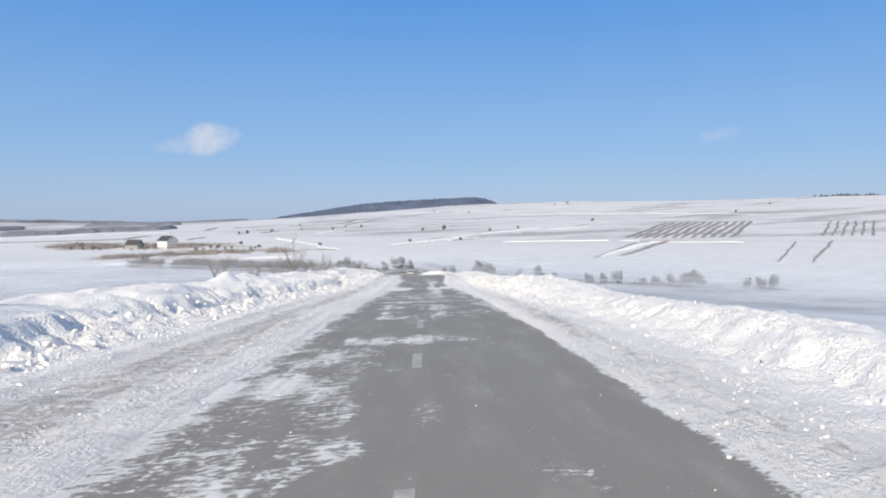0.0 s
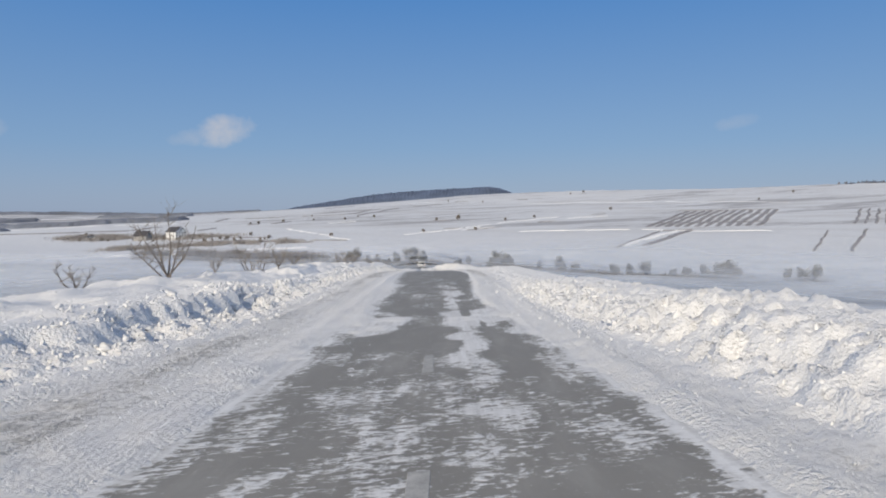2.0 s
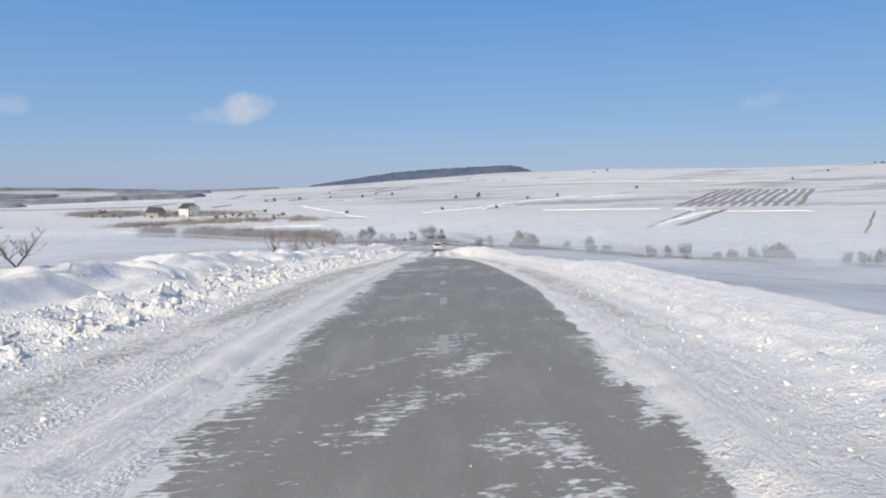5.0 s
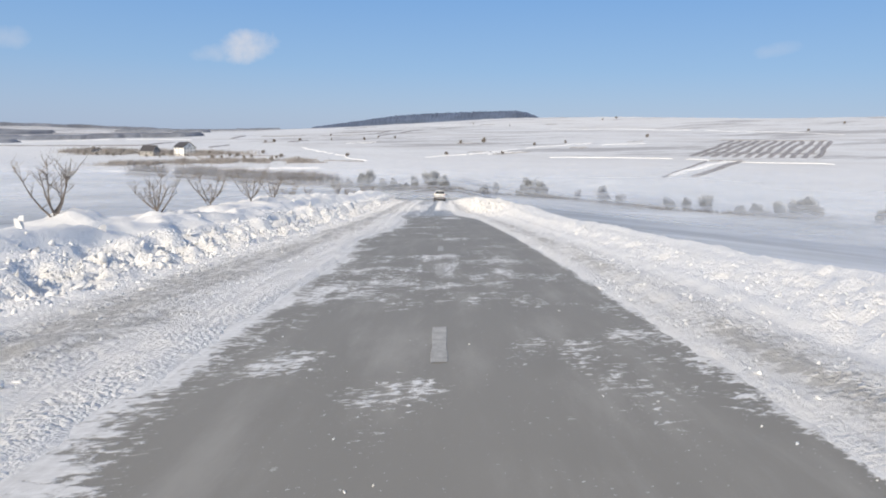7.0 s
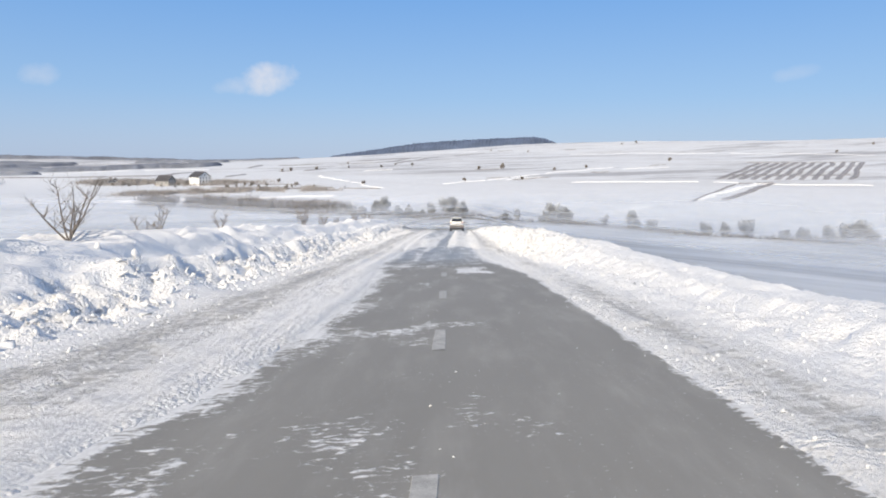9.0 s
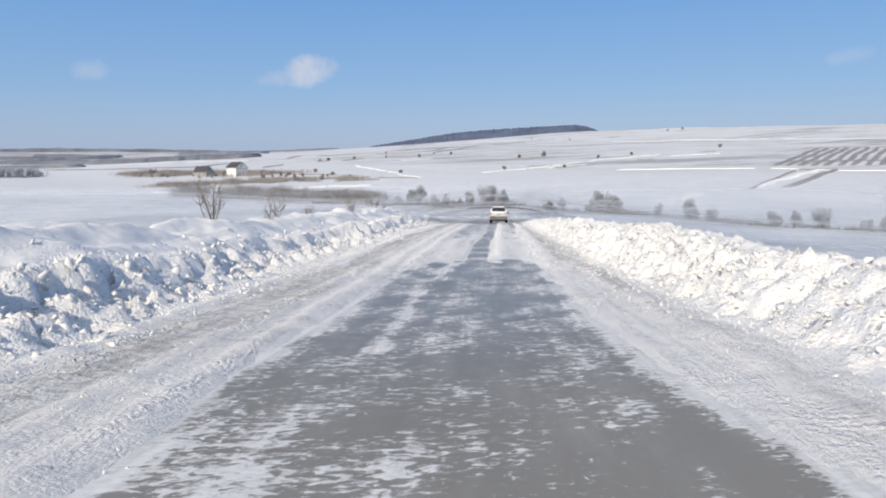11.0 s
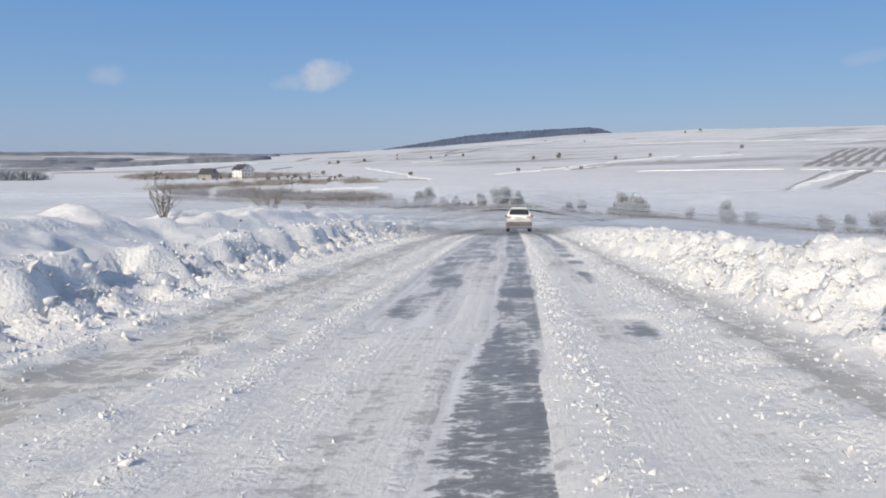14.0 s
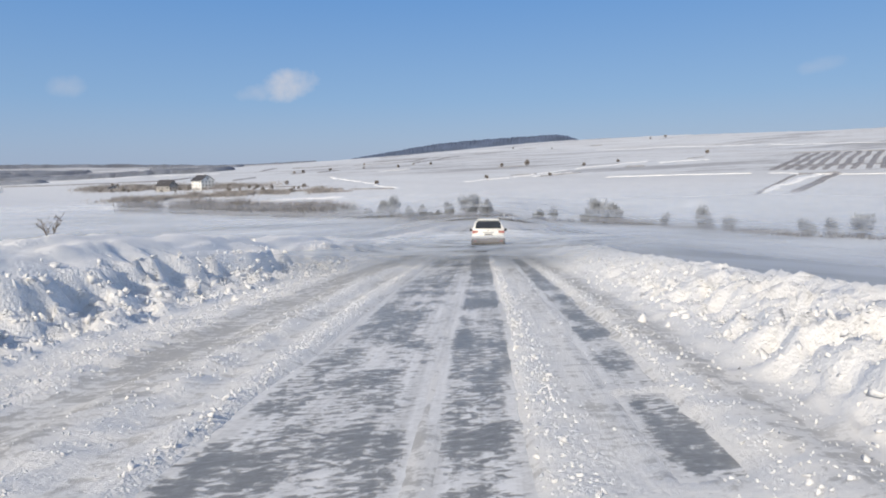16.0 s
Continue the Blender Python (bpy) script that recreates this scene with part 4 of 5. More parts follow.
def build_blocks():
    """The larger broken slabs, each a thing of its own."""
    meshes = []
    for k in range(8):
        bm = lump(500 + k, 2)
        me = bpy.data.meshes.new("snow_block")
        bm.to_mesh(me)
        bm.free()
        me.materials.append(SNOW)
        meshes.append(me)
    rng = random.Random(11)
    spots = [(68.8, -6.4, 0.14, 0.2, 0.4), (114.4, -4.9, 0.16, 0.2, 0.2)]
    for _ in range(110):
        s = rng.uniform(4, 142)
        if rng.random() < 0.62:
            d = -float(table(s, FOOT_LEFT)) - rng.uniform(0.0, 1.7)
            big = 1.0
        else:
            s = rng.choice((rng.uniform(29, 43), rng.uniform(98, 142)))
            d = float(table(s, FOOT_RIGHT)) + rng.uniform(0.2, 1.5)
            big = float(table(s, [(0, 0.25), (30, 0.5), (36, 0.8), (44, 0.3), (95, 0.3), (101, 0.6), (128, 0.45), (150, 0.3)]))
        r = rng.uniform(0.06, 0.13) * big
        spots.append((s, d, r * rng.uniform(0.8, 1.3), r * rng.uniform(0.8, 1.3), r * rng.uniform(0.6, 1.0)))
    for k, (s, d, a, b, c) in enumerate(spots):
        ob = new("snow_block", meshes[k % 8])
        z = bank_z(s, d)
        ob.matrix_basis = pose(float(road_x(s)) + d / COS_ROAD, s, z + c * 0.35, rng.uniform(-25, 25), rng.uniform(-25, 25), rng.uniform(0, 360)) @ Matrix.Diagonal((a, b, c, 1))
        tagged(ob, "broken block of hard white snow on the bank", "snow block", "ploughed snow blocks")


build_blocks()


# ---- bare roadside trees ----
def grow(rng, start, way, length, radius, steps, bend, lift):
    """One wandering limb as points with radii."""
    p, w = Vector(start), Vector(way).normalized()
    path = [(p.copy(), radius)]
    for k in range(steps):
        w = (w + Vector((rng.uniform(-1, 1), rng.uniform(-1, 1), rng.uniform(-1, 1))) * bend + Vector((0, 0, lift))).normalized()
        p = p + w * (length / steps)
        path.append((p.copy(), radius * (1 - 0.78 * (k + 1) / steps)))
    return path


def roadside_tree(seed, s, d, height, spread=1.0, stems=4, label=""):
    rng = random.Random(seed)
    base = Vector((float(road_x(s)) + d / COS_ROAD, s, bank_z(s, d) - 0.15))
    tree = thing("roadside_tree", pose(*base), label or "small bare winter tree with spreading limbs in the snow bank", "tree", "roadside trees")
    limbs, twigs = [], []
    thick = 0.42 + 0.36 * height
    trunk = grow(rng, (0, 0, -0.3), (0, 0, 1), 0.42 + 0.12 * height, 0.055 * thick, 4, 0.08, 0.1)
    top = trunk[-1][0]
    turn = rng.uniform(0, 6.28)
    for k in range(stems):
        a = turn + 6.28 * k / stems + rng.uniform(-0.4, 0.4)
        lean = rng.uniform(0.55, 1.25) * spread
        start = trunk[rng.choice((3, 4, 4))][0]
        limb = grow(rng, start, (math.cos(a) * lean, math.sin(a) * lean, 1), height * rng.uniform(0.75, 1.15), 0.027 * thick, 8, 0.13, 0.12)
        limbs.append(limb)
        for _ in range(6):
            i = rng.randint(2, 7)
            b = rng.uniform(0, 6.28)
            side = grow(rng, limb[i][0], (math.cos(b) * 0.9, math.sin(b) * 0.9, rng.uniform(0.3, 0.9)), height * rng.uniform(0.28, 0.6) * (1.2 - i / 10), 0.012 * thick, 6, 0.14, 0.12)
            twigs.append(side)
            for _ in range(3):
                j = rng.randint(1, 5)
                c = rng.uniform(0, 6.28)
                twigs.append(grow(rng, side[j][0], (math.cos(c), math.sin(c), rng.uniform(0.2, 1.0)), height * rng.uniform(0.1, 0.26), 0.005, 4, 0.15, 0.1))
    trunk = [(p, r * 1.0) for p, r in trunk]
    part("trunk", mesh_of("trunk", *tubes([trunk], 8), BARK, True), BARK, tree)
    for limb in limbs:
        part("limb", mesh_of("limb", *tubes([limb], 6), BARK, True), BARK, tree)
    part("crown", mesh_of("crown", *tubes(twigs, 4), TWIG), TWIG, tree, "bare grey-brown twigs")


TREES = [(24.5, 0.85, 1.6), (29.2, 0.8, 1.5), (33.4, 0.7, 1.6), (37.9, 1.9, 0.95), (41.7, 0.6, 1.0), (46.2, 1.75, 1.2), (50.4, 1.1, 1.3), (54.5, 0.8, 0.9),
         (71.3, 1.15, 1.05), (75.8, 1.3, 1.35), (79.8, 1.2, 1.45), (84.4, 1.2, 1.4), (88.0, 1.3, 1.1), (91.5, 1.0, 1.0), (96.5, 0.6, 1.0),
         (109.0, 1.2, 0.8), (113.4, 0.55, 0.9), (114.2, 0.8, 0.6), (118.0, 0.55, 0.7), (125.8, 0.9, 0.8), (131.6, 1.0, 1.2), (135.6, 0.45, 0.9)]
for k, (s, h, spread) in enumerate(TREES):
    few = h < 0.9
    roadside_tree(40 + k, s, -7.3, h, spread, 4 if few else 6, "leafless young shrub half buried in the snow bank" if few else "")


# ---- scrub and trees of the valley ----
def twig_cloud(rng, count, rx, ry, z0, z1, length, width):
    """Thin twig blades filling an uneven crown."""
    verts, faces = [], []
    lobes = [(rng.uniform(-0.55, 0.55) * rx, rng.uniform(-0.55, 0.55) * ry, z0 + (z1 - z0) * rng.uniform(0.35, 0.8), rng.uniform(0.35, 0.6)) for _ in range(6)]
    for _ in range(count):
        cx, cy, cz, r = rng.choice(lobes)
        v = Vector((rng.gauss(0, 1), rng.gauss(0, 1), rng.gauss(0, 1)))
        v = v.normalized() * rng.random() ** 0.45
        p = Vector((cx + v.x * r * rx, cy + v.y * r * ry, min(max(cz + v.z * r * (z1 - z0) * 0.75, z0), z1)))
        w = Vector((rng.uniform(-0.6, 0.6), rng.uniform(-0.6, 0.6), 1)).normalized() * length * rng.uniform(0.5, 1.2)
        side = w.orthogonal().normalized()
        side = Matrix.Rotation(rng.uniform(0, 6.28), 3, w.normalized()) @ side * width
        b = len(verts)
        verts += [p - side, p + side, p + w]
        faces.append((b, b + 1, b + 2))
    return verts, faces


def valley_tree(seed, height, label):
    rng = random.Random(seed)
    tree = thing("valley_tree", pose(0, 0, 0), label, "tree", "trees along the valley")
    stems = [grow(rng, (rng.uniform(-0.8, 0.8), rng.uniform(-0.8, 0.8), -0.3), (rng.uniform(-0.3, 0.3), rng.uniform(-0.3, 0.3), 1), height * rng.uniform(0.6, 0.9), 0.16, 5, 0.12, 0.05) for _ in range(4)]
    part("trunk", mesh_of("trunk", *tubes(stems, 5), BARK, True), BARK, tree)
    part("crown", mesh_of("crown", *twig_cloud(rng, 900, height * 0.5, height * 0.4, height * 0.08, height, 1.1, 0.10), SCRUB), SCRUB, tree)
    return tree


def place_on_land(x, y, sink=0.15, turn=0.0, scale=1.0):
    return pose(x, y, float(terrain(x, y)) - sink, 0, 0, turn) @ Matrix.Diagonal((scale, scale, scale, 1))


def build_valley_trees():
    first = [valley_tree(70 + k, h, "grey-brown leafless tree clump on the snowy valley floor") for k, h in enumerate((6.5, 7.5, 5.0, 6.0))]
    rng = random.Random(5)
    # along the brook that crosses the valley: ends, number, size
    runs = [((67, 366), (76, 360), 4, 1.05), ((110, 342), (116, 340), 3, 1.05), ((36, 389), (43, 382), 3, 0.95), ((60, 377), (65, 374), 2, 0.95), ((21, 391), (28, 385), 3, 0.75),
            ((50, 379), (54, 378), 2, 0.75), ((97, 348), (99, 346), 1, 0.65), ((104, 342), (108, 340), 2, 0.75), ((124, 322), (126, 320), 1, 0.6), ((130, 310), (138, 300), 4, 0.8),
            ((142, 283), (147, 279), 2, 0.75), ((153, 281), (160, 276), 3, 0.8), ((166, 267), (172, 263), 3, 0.75), ((173, 261), (178, 259), 2, 0.65), ((182, 262), (192, 258), 4, 0.9), ((204, 246), (216, 238), 3, 0.8),
            ((15, 401), (20, 397), 2, 0.7), ((29, 386), (34, 383), 3, 0.6), ((45, 380), (49, 377), 3, 0.65), ((55, 374), (58, 372), 2, 0.75), ((89, 351), (92, 349), 2, 0.6)]
    used = 0
    for a, b, n, size in runs:
        for k in range(n):
            f = (k + 0.5) / n
            x = a[0] + (b[0] - a[0]) * f + rng.uniform(-1.5, 1.5)
            y = a[1] + (b[1] - a[1]) * f + rng.uniform(-3, 3)
            m = place_on_land(x, y, 0.2, rng.uniform(0, 360))
            grown = size * rng.uniform(0.9, 1.35)
            if used < len(first):
                ob = first[used]
                ob.matrix_basis = m
            else:
                ob = copy_thing(first[used % 4], m)
            ob.scale = (grown, grown, grown)
            used += 1


build_valley_trees()


def scrub_belt(name, line, width, count, tall, label, mat=None, blade=0.3, rng_seed=3):
    """A strip of leafless scrub along a line over the land, as one mesh."""
    rng = np.random.RandomState(rng_seed)
    pts = np.array(line, float)
    seg = rng.randint(0, len(pts) - 1, count)
    f = rng.uniform(0, 1, count)[:, None]
    p = pts[seg] * (1 - f) + pts[seg + 1] * f + rng.normal(0, width * 0.4, (count, 2))
    full = fbm(p[:, 0] * 0.06, p[:, 1] * 0.06, rng_seed + 200, 3) > 0.4
    p, count = p[full], int(full.sum())
    z = terrain(p[:, 0], p[:, 1])
    clump = 0.35 + 0.9 * fbm(p[:, 0] * 0.11, p[:, 1] * 0.11, 61, 3)
    h = tall * clump * rng.uniform(0.4, 1.1, count)
    ang = rng.uniform(0, 6.28, count)
    lean = rng.normal(0, 0.6, (count, 2)) * h[:, None]
    side = np.stack([np.cos(ang), np.sin(ang)], -1) * (blade * rng.uniform(0.5, 1.2, count))[:, None]
    lift = h * rng.uniform(0, 0.55, count)
    a = np.column_stack([p - side, z + lift - 0.2])
    b = np.column_stack([p + side, z + lift - 0.2])
    c = np.column_stack([p + lean, z + lift + h])
    verts = np.stack([a, b, c], 1).reshape(-1, 3)
    faces = np.arange(count * 3).reshape(-1, 3)
    mesh = mesh_of(name, verts.tolist(), faces.tolist(), mat or SCRUB)
    return tagged(new(name, mesh), label, "scrub", kind="stuff")


DRY = plain("dry_scrub", (0.33, 0.31, 0.30), 0.9, vary=0.4, scale=0.3)
HEDGE = plain("winter_hedge", (0.225, 0.215, 0.22), 0.9, vary=0.4, scale=0.3)
scrub_belt("valley_hedge", [(-87, 482), (-61, 473), (-25, 437), (9, 411), (18, 406)], 11, 30000, 6.4, "grey-brown leafless hedge along the valley brook", HEDGE, 0.22, rng_seed=1)
scrub_belt("brook_scrub", [(14, 404), (40, 388), (70, 366), (112, 341), (128, 314), (144, 282), (166, 268), (190, 258), (216, 238)], 6, 9000, 2.6, "thin grey scrub along the brook in the valley", HEDGE, 0.18, rng_seed=12)
scrub_belt("orchard_scrub", [(-141, 602), (-109, 617), (-69, 632), (-30, 624), (8, 603)], 20, 15000, 3.6, "low brown scrub and garden trees below the house", DRY, 0.2, rng_seed=2)
scrub_belt("village_scrub", [(-230, 840), (-190, 800), (-140, 775), (-60, 730)], 34, 20000, 4.4, "brown leafless scrub round the houses", DRY, 0.22, rng_seed=4)
scrub_belt("far_copse", [(-440, 860), (-398, 856), (-352, 862)], 12, 5000, 9.0, "dark leafless copse across the snow field", blade=0.8, rng_seed=5)
scrub_belt("field_scrub", [(-247, 832), (-210, 812), (-173, 778)], 12, 4000, 3.2, "low brown scrub between the snow fields", DRY, 0.3, rng_seed=6)
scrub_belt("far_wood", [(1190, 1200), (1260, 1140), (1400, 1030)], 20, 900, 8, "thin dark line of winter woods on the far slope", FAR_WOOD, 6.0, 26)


def build_bushes():
    """Single bushes dotted over the far slope."""
    spots = [(84, 967, 1.2), (130, 995, 1.2), (217, 828, 1.9), (190, 836, 1.2), (135, 653, 1.0), (188, 650, 0.9), (256, 756, 1.1), (304, 785, 1.1), (453, 869, 1.3), (684, 1440, 1.6), (651, 1440, 1.2), (41, 1005, 0.9),
             (45, 664, 1.0), (44, 1157, 1.0), (714, 887, 1.1), (881, 1005, 1.3), (109, 1025, 0.9), (414, 1369, 1.0), (362, 1471, 1.0), (-37, 978, 1.3), (-3, 985, 1.2), (-48, 976, 1.0)]
    # garden trees round the houses
    extra = random.Random(21)
    for _ in range(46):
        f = extra.random()
        spots.append((-235 + 250 * f + extra.gauss(0, 8), 830 - 190 * f + extra.gauss(0, 22), extra.uniform(0.55, 1.15)))
    rng = random.Random(9)
    model = None
    for x, y, size in spots:
        m = place_on_land(x, y, 0.2, rng.uniform(0, 360))
        if model is None:
            model = thing("hillside_bush", m, "small dark leafless bush on the snowy slope", "bush", "bushes on the far slope")
            stem = [grow(rng, (rng.uniform(-0.4, 0.4), 0, -0.3), (rng.uniform(-0.5, 0.5), rng.uniform(-0.5, 0.5), 1), 2.6, 0.12, 4, 0.15, 0) for _ in range(3)]
            part("stem", mesh_of("stem", *tubes(stem, 5), BARK), BARK, model)
            part("crown", mesh_of("crown", *twig_cloud(rng, 500, 2.0, 2.0, 0.4, 4.2, 0.9, 0.16), TWIG), TWIG, model)
            ob = model
        else:
            ob = copy_thing(model, m)
        ob.scale = (size, size, size)


build_bushes()


# ---- strips, vineyard rows and field edges on the far slope ----
def land_strip(name, p0, p1, width, height, mat, seed, lift=0.2, parent=None, steps=40, wander=0.0, skirt=1.2, rough=0.4):
    """A long low ridge following the land between two points, with an uneven edge."""
    a, b = np.array(p0, float), np.array(p1, float)
    t = np.linspace(0, 1, steps)[:, None]
    way = (b - a) / np.linalg.norm(b - a)
    side = np.array([-way[1], way[0]])
    line = a * (1 - t) + b * t + side * wander * (fbm(t * 6 + seed, t * 0, seed + 7, 3) - 0.5)
    across = np.array([-1, -0.7, 0, 0.7, 1.0])
    up = np.array([-skirt, 0.8, 1.0, 0.8, -skirt])
    w = width * (0.75 + 0.5 * fbm(t[:, 0] * 14, t[:, 0] * 0 + seed, seed, 3))
    X = line[:, :1] + side[0] * across * w[:, None] * 0.5
    Y = line[:, 1:] + side[1] * across * w[:, None] * 0.5
    bumpy = 0.6 + 0.8 * fbm(X * rough, Y * rough, seed + 3, 2)
    end = smooth(0, 0.06, t) * (1 - smooth(0.94, 1, t))
    Z = terrain(X, Y) + (lift + np.where(up > 0, up * height * bumpy, up)) * end - skirt * (1 - end)
    ob, _ = grid_object(name, X, Y, Z, mat, True, parent)
    return ob


def build_vineyard(low, high, rows, label, fill, band=None):
    """Rows running up the slope from the lower edge to the upper edge, and a bare headland across them."""
    yard = thing("vineyard", pose(0, 0, 0), label, "vineyard", "vineyard plots")
    a, b, c, d = (np.array(v, float) for v in (*low, *high))
    pitch = np.linalg.norm(b - a) / rows
    for k in range(rows):
        f = (k + 0.5) / rows
        land_strip("vine_strip", a + (b - a) * f, c + (d - c) * f, pitch * fill, 0.7, SOIL, 80 + k, 0.3, yard, wander=4)
    if band:
        land_strip("headland", band[0], band[1], 13, 0.4, SOIL, 95, 0.25, yard, wander=4)


build_vineyard(((324, 567), (412, 512)), ((512, 775), (594, 700)), 12, "plot of dark bare vine rows on the snowy slope", 0.6, ((362, 610), (452, 556)))
build_vineyard(((478, 486), (514, 456)), ((645, 641), (678, 602)), 6, "second plot of dark bare vine rows in snow", 0.34)
for k, (p0, p1, w) in enumerate([((212, 409), (318, 522), 1.6), ((236, 413), (350, 522), 5.0), ((303, 338), (424, 452), 1.6), ((317, 326), (454, 445), 2.2), ((318, 522), (350, 522), 2),
                                 ((500, 786), (590, 700), 1.6), ((25, 1178), (102, 1146), 8), ((102, 1146), (187, 1326), 6), ((115, 1093), (223, 1312), 7), ((185, 839), (214, 830), 5), ((179, 655), (222, 668), 3.5), ((163, 688), (188, 685), 3),
                                 ((280, 713), (300, 711), 3), ((497, 1379), (523, 1383), 8), ((22, 619), (56, 598), 3), ((371, 1456), (405, 1443), 8), ((384, 789), (408, 794), 3), ((83, 1524), (168, 1634), 9), ((9, 598), (26, 597), 3),
                                 ((-105, 873), (-89, 924), 7), ((-109, 1119), (-98, 1220), 8), ((-71, 1183), (6, 1186), 12), ((-18, 965), (8, 1014), 9), ((-52, 974), (-36, 986), 7),
                                 ((-262, 959), (-197, 940), 14), ((-197, 940), (-174, 1027), 10), ((-417, 1028), (-327, 975), 16), ((-327, 975), (-259, 948), 16),
                                 ((-92, 690), (-34, 655), 4), ((-40, 640), (20, 632), 3.5), ((-250, 905), (-175, 826), 7), ((-174, 812), (-100, 760), 5), ((-60, 720), (-10, 690), 3), ((60, 1250), (170, 1310), 9), ((250, 1330), (330, 1400), 8)]):
    tagged(land_strip("field_edge", p0, p1, w, 0.5, SOIL, 120 + k, 0.3, wander=2), "dark strip of bare soil along a field edge", "field edge", "field edges")
DRIFT = plain("drift_snow", (0.87, 0.875, 0.885), 0.8, vary=0.05, scale=0.3)
for k, (p0, p1, w) in enumerate([((457, 1271), (638, 1038), 7), ((638, 1038), (701, 797), 6), ((110, 637), (158, 665), 3.5), ((156, 658), (230, 720), 4), ((230, 720), (343, 792), 4), ((172, 658), (217, 680), 5),
                                 ((213, 605), (307, 546), 1.3), ((307, 546), (392, 468), 1.6), ((0, 832), (34, 712), 4), ((34, 712), (56, 604), 3), ((154, 388), (188, 405), 6), ((54, 905), (98, 918), 3), ((330, 748), (394, 756), 3), ((233, 1521), (345, 1504), 7),
                                 ((-127, 540), (-58, 558), 10), ((-58, 558), (22, 553), 13), ((224, 420), (334, 524), 5), ((-619, 1625), (-416, 1640), 16), ((-425, 1150), (-275, 1120), 14), ((-260, 1110), (-160, 1100), 12)]):
    tagged(land_strip("snow_berm", p0, p1, w * 1.4, 0.35, DRIFT, 140 + k, 0.08, wander=14), "bright drifted snow berm along a field track", "snow berm", "snow berms")


# woods in long low belts across the plain and along its horizon
for k, (p0, p1, w, tall) in enumerate([((-1400, 1660), (-760, 2010), 50, 9), ((-860, 1975), (-400, 2115), 50, 8), ((-480, 2095), (-60, 2120), 50, 6),
                                       ((-640, 1330), (-400, 1275), 60, 4), ((-450, 1285), (-310, 1215), 80, 7), ((-365, 1215), (-250, 1262), 80, 7), ((-300, 1262), (-170, 1210), 60, 6),
                                       ((-700, 1560), (-520, 1620), 40, 4), ((-620, 1400), (-490, 1510), 30, 4), ((-430, 1690), (-190, 1490), 40, 4), ((-950, 1500), (-600, 1440), 50, 4), ((-560, 1165), (-400, 1110), 30, 3)]):
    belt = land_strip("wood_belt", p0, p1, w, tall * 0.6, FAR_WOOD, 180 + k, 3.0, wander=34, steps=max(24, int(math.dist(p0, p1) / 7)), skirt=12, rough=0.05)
    tagged(belt, "low haze-tinted grey-blue belt of winter woods on the snowy plain", "wood", "wood belts", "stuff")



# ---- houses below the plain ----
RENDER_WHITE = plain("white_render", (0.80, 0.80, 0.79), 0.8, vary=0.08, scale=0.6)
GREY_WALL = plain("grey_wall", (0.33, 0.32, 0.31), 0.85, vary=0.2, scale=0.5)
ROOF = plain("dark_roof", (0.06, 0.058, 0.065), 0.7, vary=0.25, scale=0.8)
PANE = plain("dark_window", (0.05, 0.06, 0.075), 0.15, vary=0.2, scale=1)
TRIM = plain("window_frame", (0.45, 0.44, 0.42), 0.6, vary=0.1)


def box(bm, x0, x1, y0, y1, z0, z1):
    m = Matrix.Translation(((x0 + x1) / 2, (y0 + y1) / 2, (z0 + z1) / 2)) @ Matrix.Diagonal((x1 - x0, y1 - y0, z1 - z0, 1))
    return bmesh.ops.create_cube(bm, size=1, matrix=m)["verts"]


def box_part(name, dims, mat, parent, label="", bevel=0.0):
    bm = bmesh.new()
    box(bm, *dims)
    if bevel:
        bmesh.ops.bevel(bm, geom=bm.edges[:], offset=bevel, segments=2, affect="EDGES")
    return part(name, bm, mat, parent, label)


def prism(x0, x1, y0, y1, z0, z1):
    """A gable: the ridge runs along y."""
    bm = bmesh.new()
    mid = (x0 + x1) / 2
    v = [bm.verts.new(p) for p in ((x0, y0, z0), (x1, y0, z0), (mid, y0, z1), (x0, y1, z0), (x1, y1, z0), (mid, y1, z1))]
    for f in ((0, 1, 2), (5, 4, 3), (0, 3, 4, 1), (1, 4, 5, 2), (2, 5, 3, 0)):
        bm.faces.new([v[i] for i in f])
    return bm


def slab_roof(x0, x1, y0, y1, z0, z1, thick, over):
    """Two sloping slabs over a gable."""
    bm = bmesh.new()
    mid = (x0 + x1) / 2
    slope = (z1 - z0) / (mid - x0)
    for sgn in (-1, 1):
        e = mid + sgn * (mid - x0 + over)
        low = z0 - over * slope
        pts = [(e, low), (mid, z1), (mid, z1 + thick), (e, low + thick)]
        ring = [[bm.verts.new((x, y, z)) for x, z in pts] for y in (y0 - over, y1 + over)]
        bm.faces.new(ring[0]), bm.faces.new(ring[1][::-1])
        for j in range(4):
            q = (j + 1) % 4
            bm.faces.new((ring[0][j], ring[1][j], ring[1][q], ring[0][q]))
    bmesh.ops.recalc_face_normals(bm, faces=bm.faces[:])
    return bm


def window_on(house, x, z, y, w=1.3, h=1.5, side=False):
    """A framed window standing 3 cm proud of a wall."""
    dims = (x - w / 2, x + w / 2, y - 0.03, y + 0.1, z - h / 2, z + h / 2) if not side else (y - 0.03, y + 0.1, x - w / 2, x + w / 2, z - h / 2, z + h / 2)
    frame_ob = box_part("window", dims, TRIM, house)
    g = 0.12
    dims = (x - w / 2 + g, x + w / 2 - g, y - 0.05, y - 0.031, z - h / 2 + g, z + h / 2 - g) if not side else (y - 0.05, y - 0.031, x - w / 2 + g, x + w / 2 - g, z - h / 2 + g, z + h / 2 - g)
    box_part("pane", dims, PANE, frame_ob)


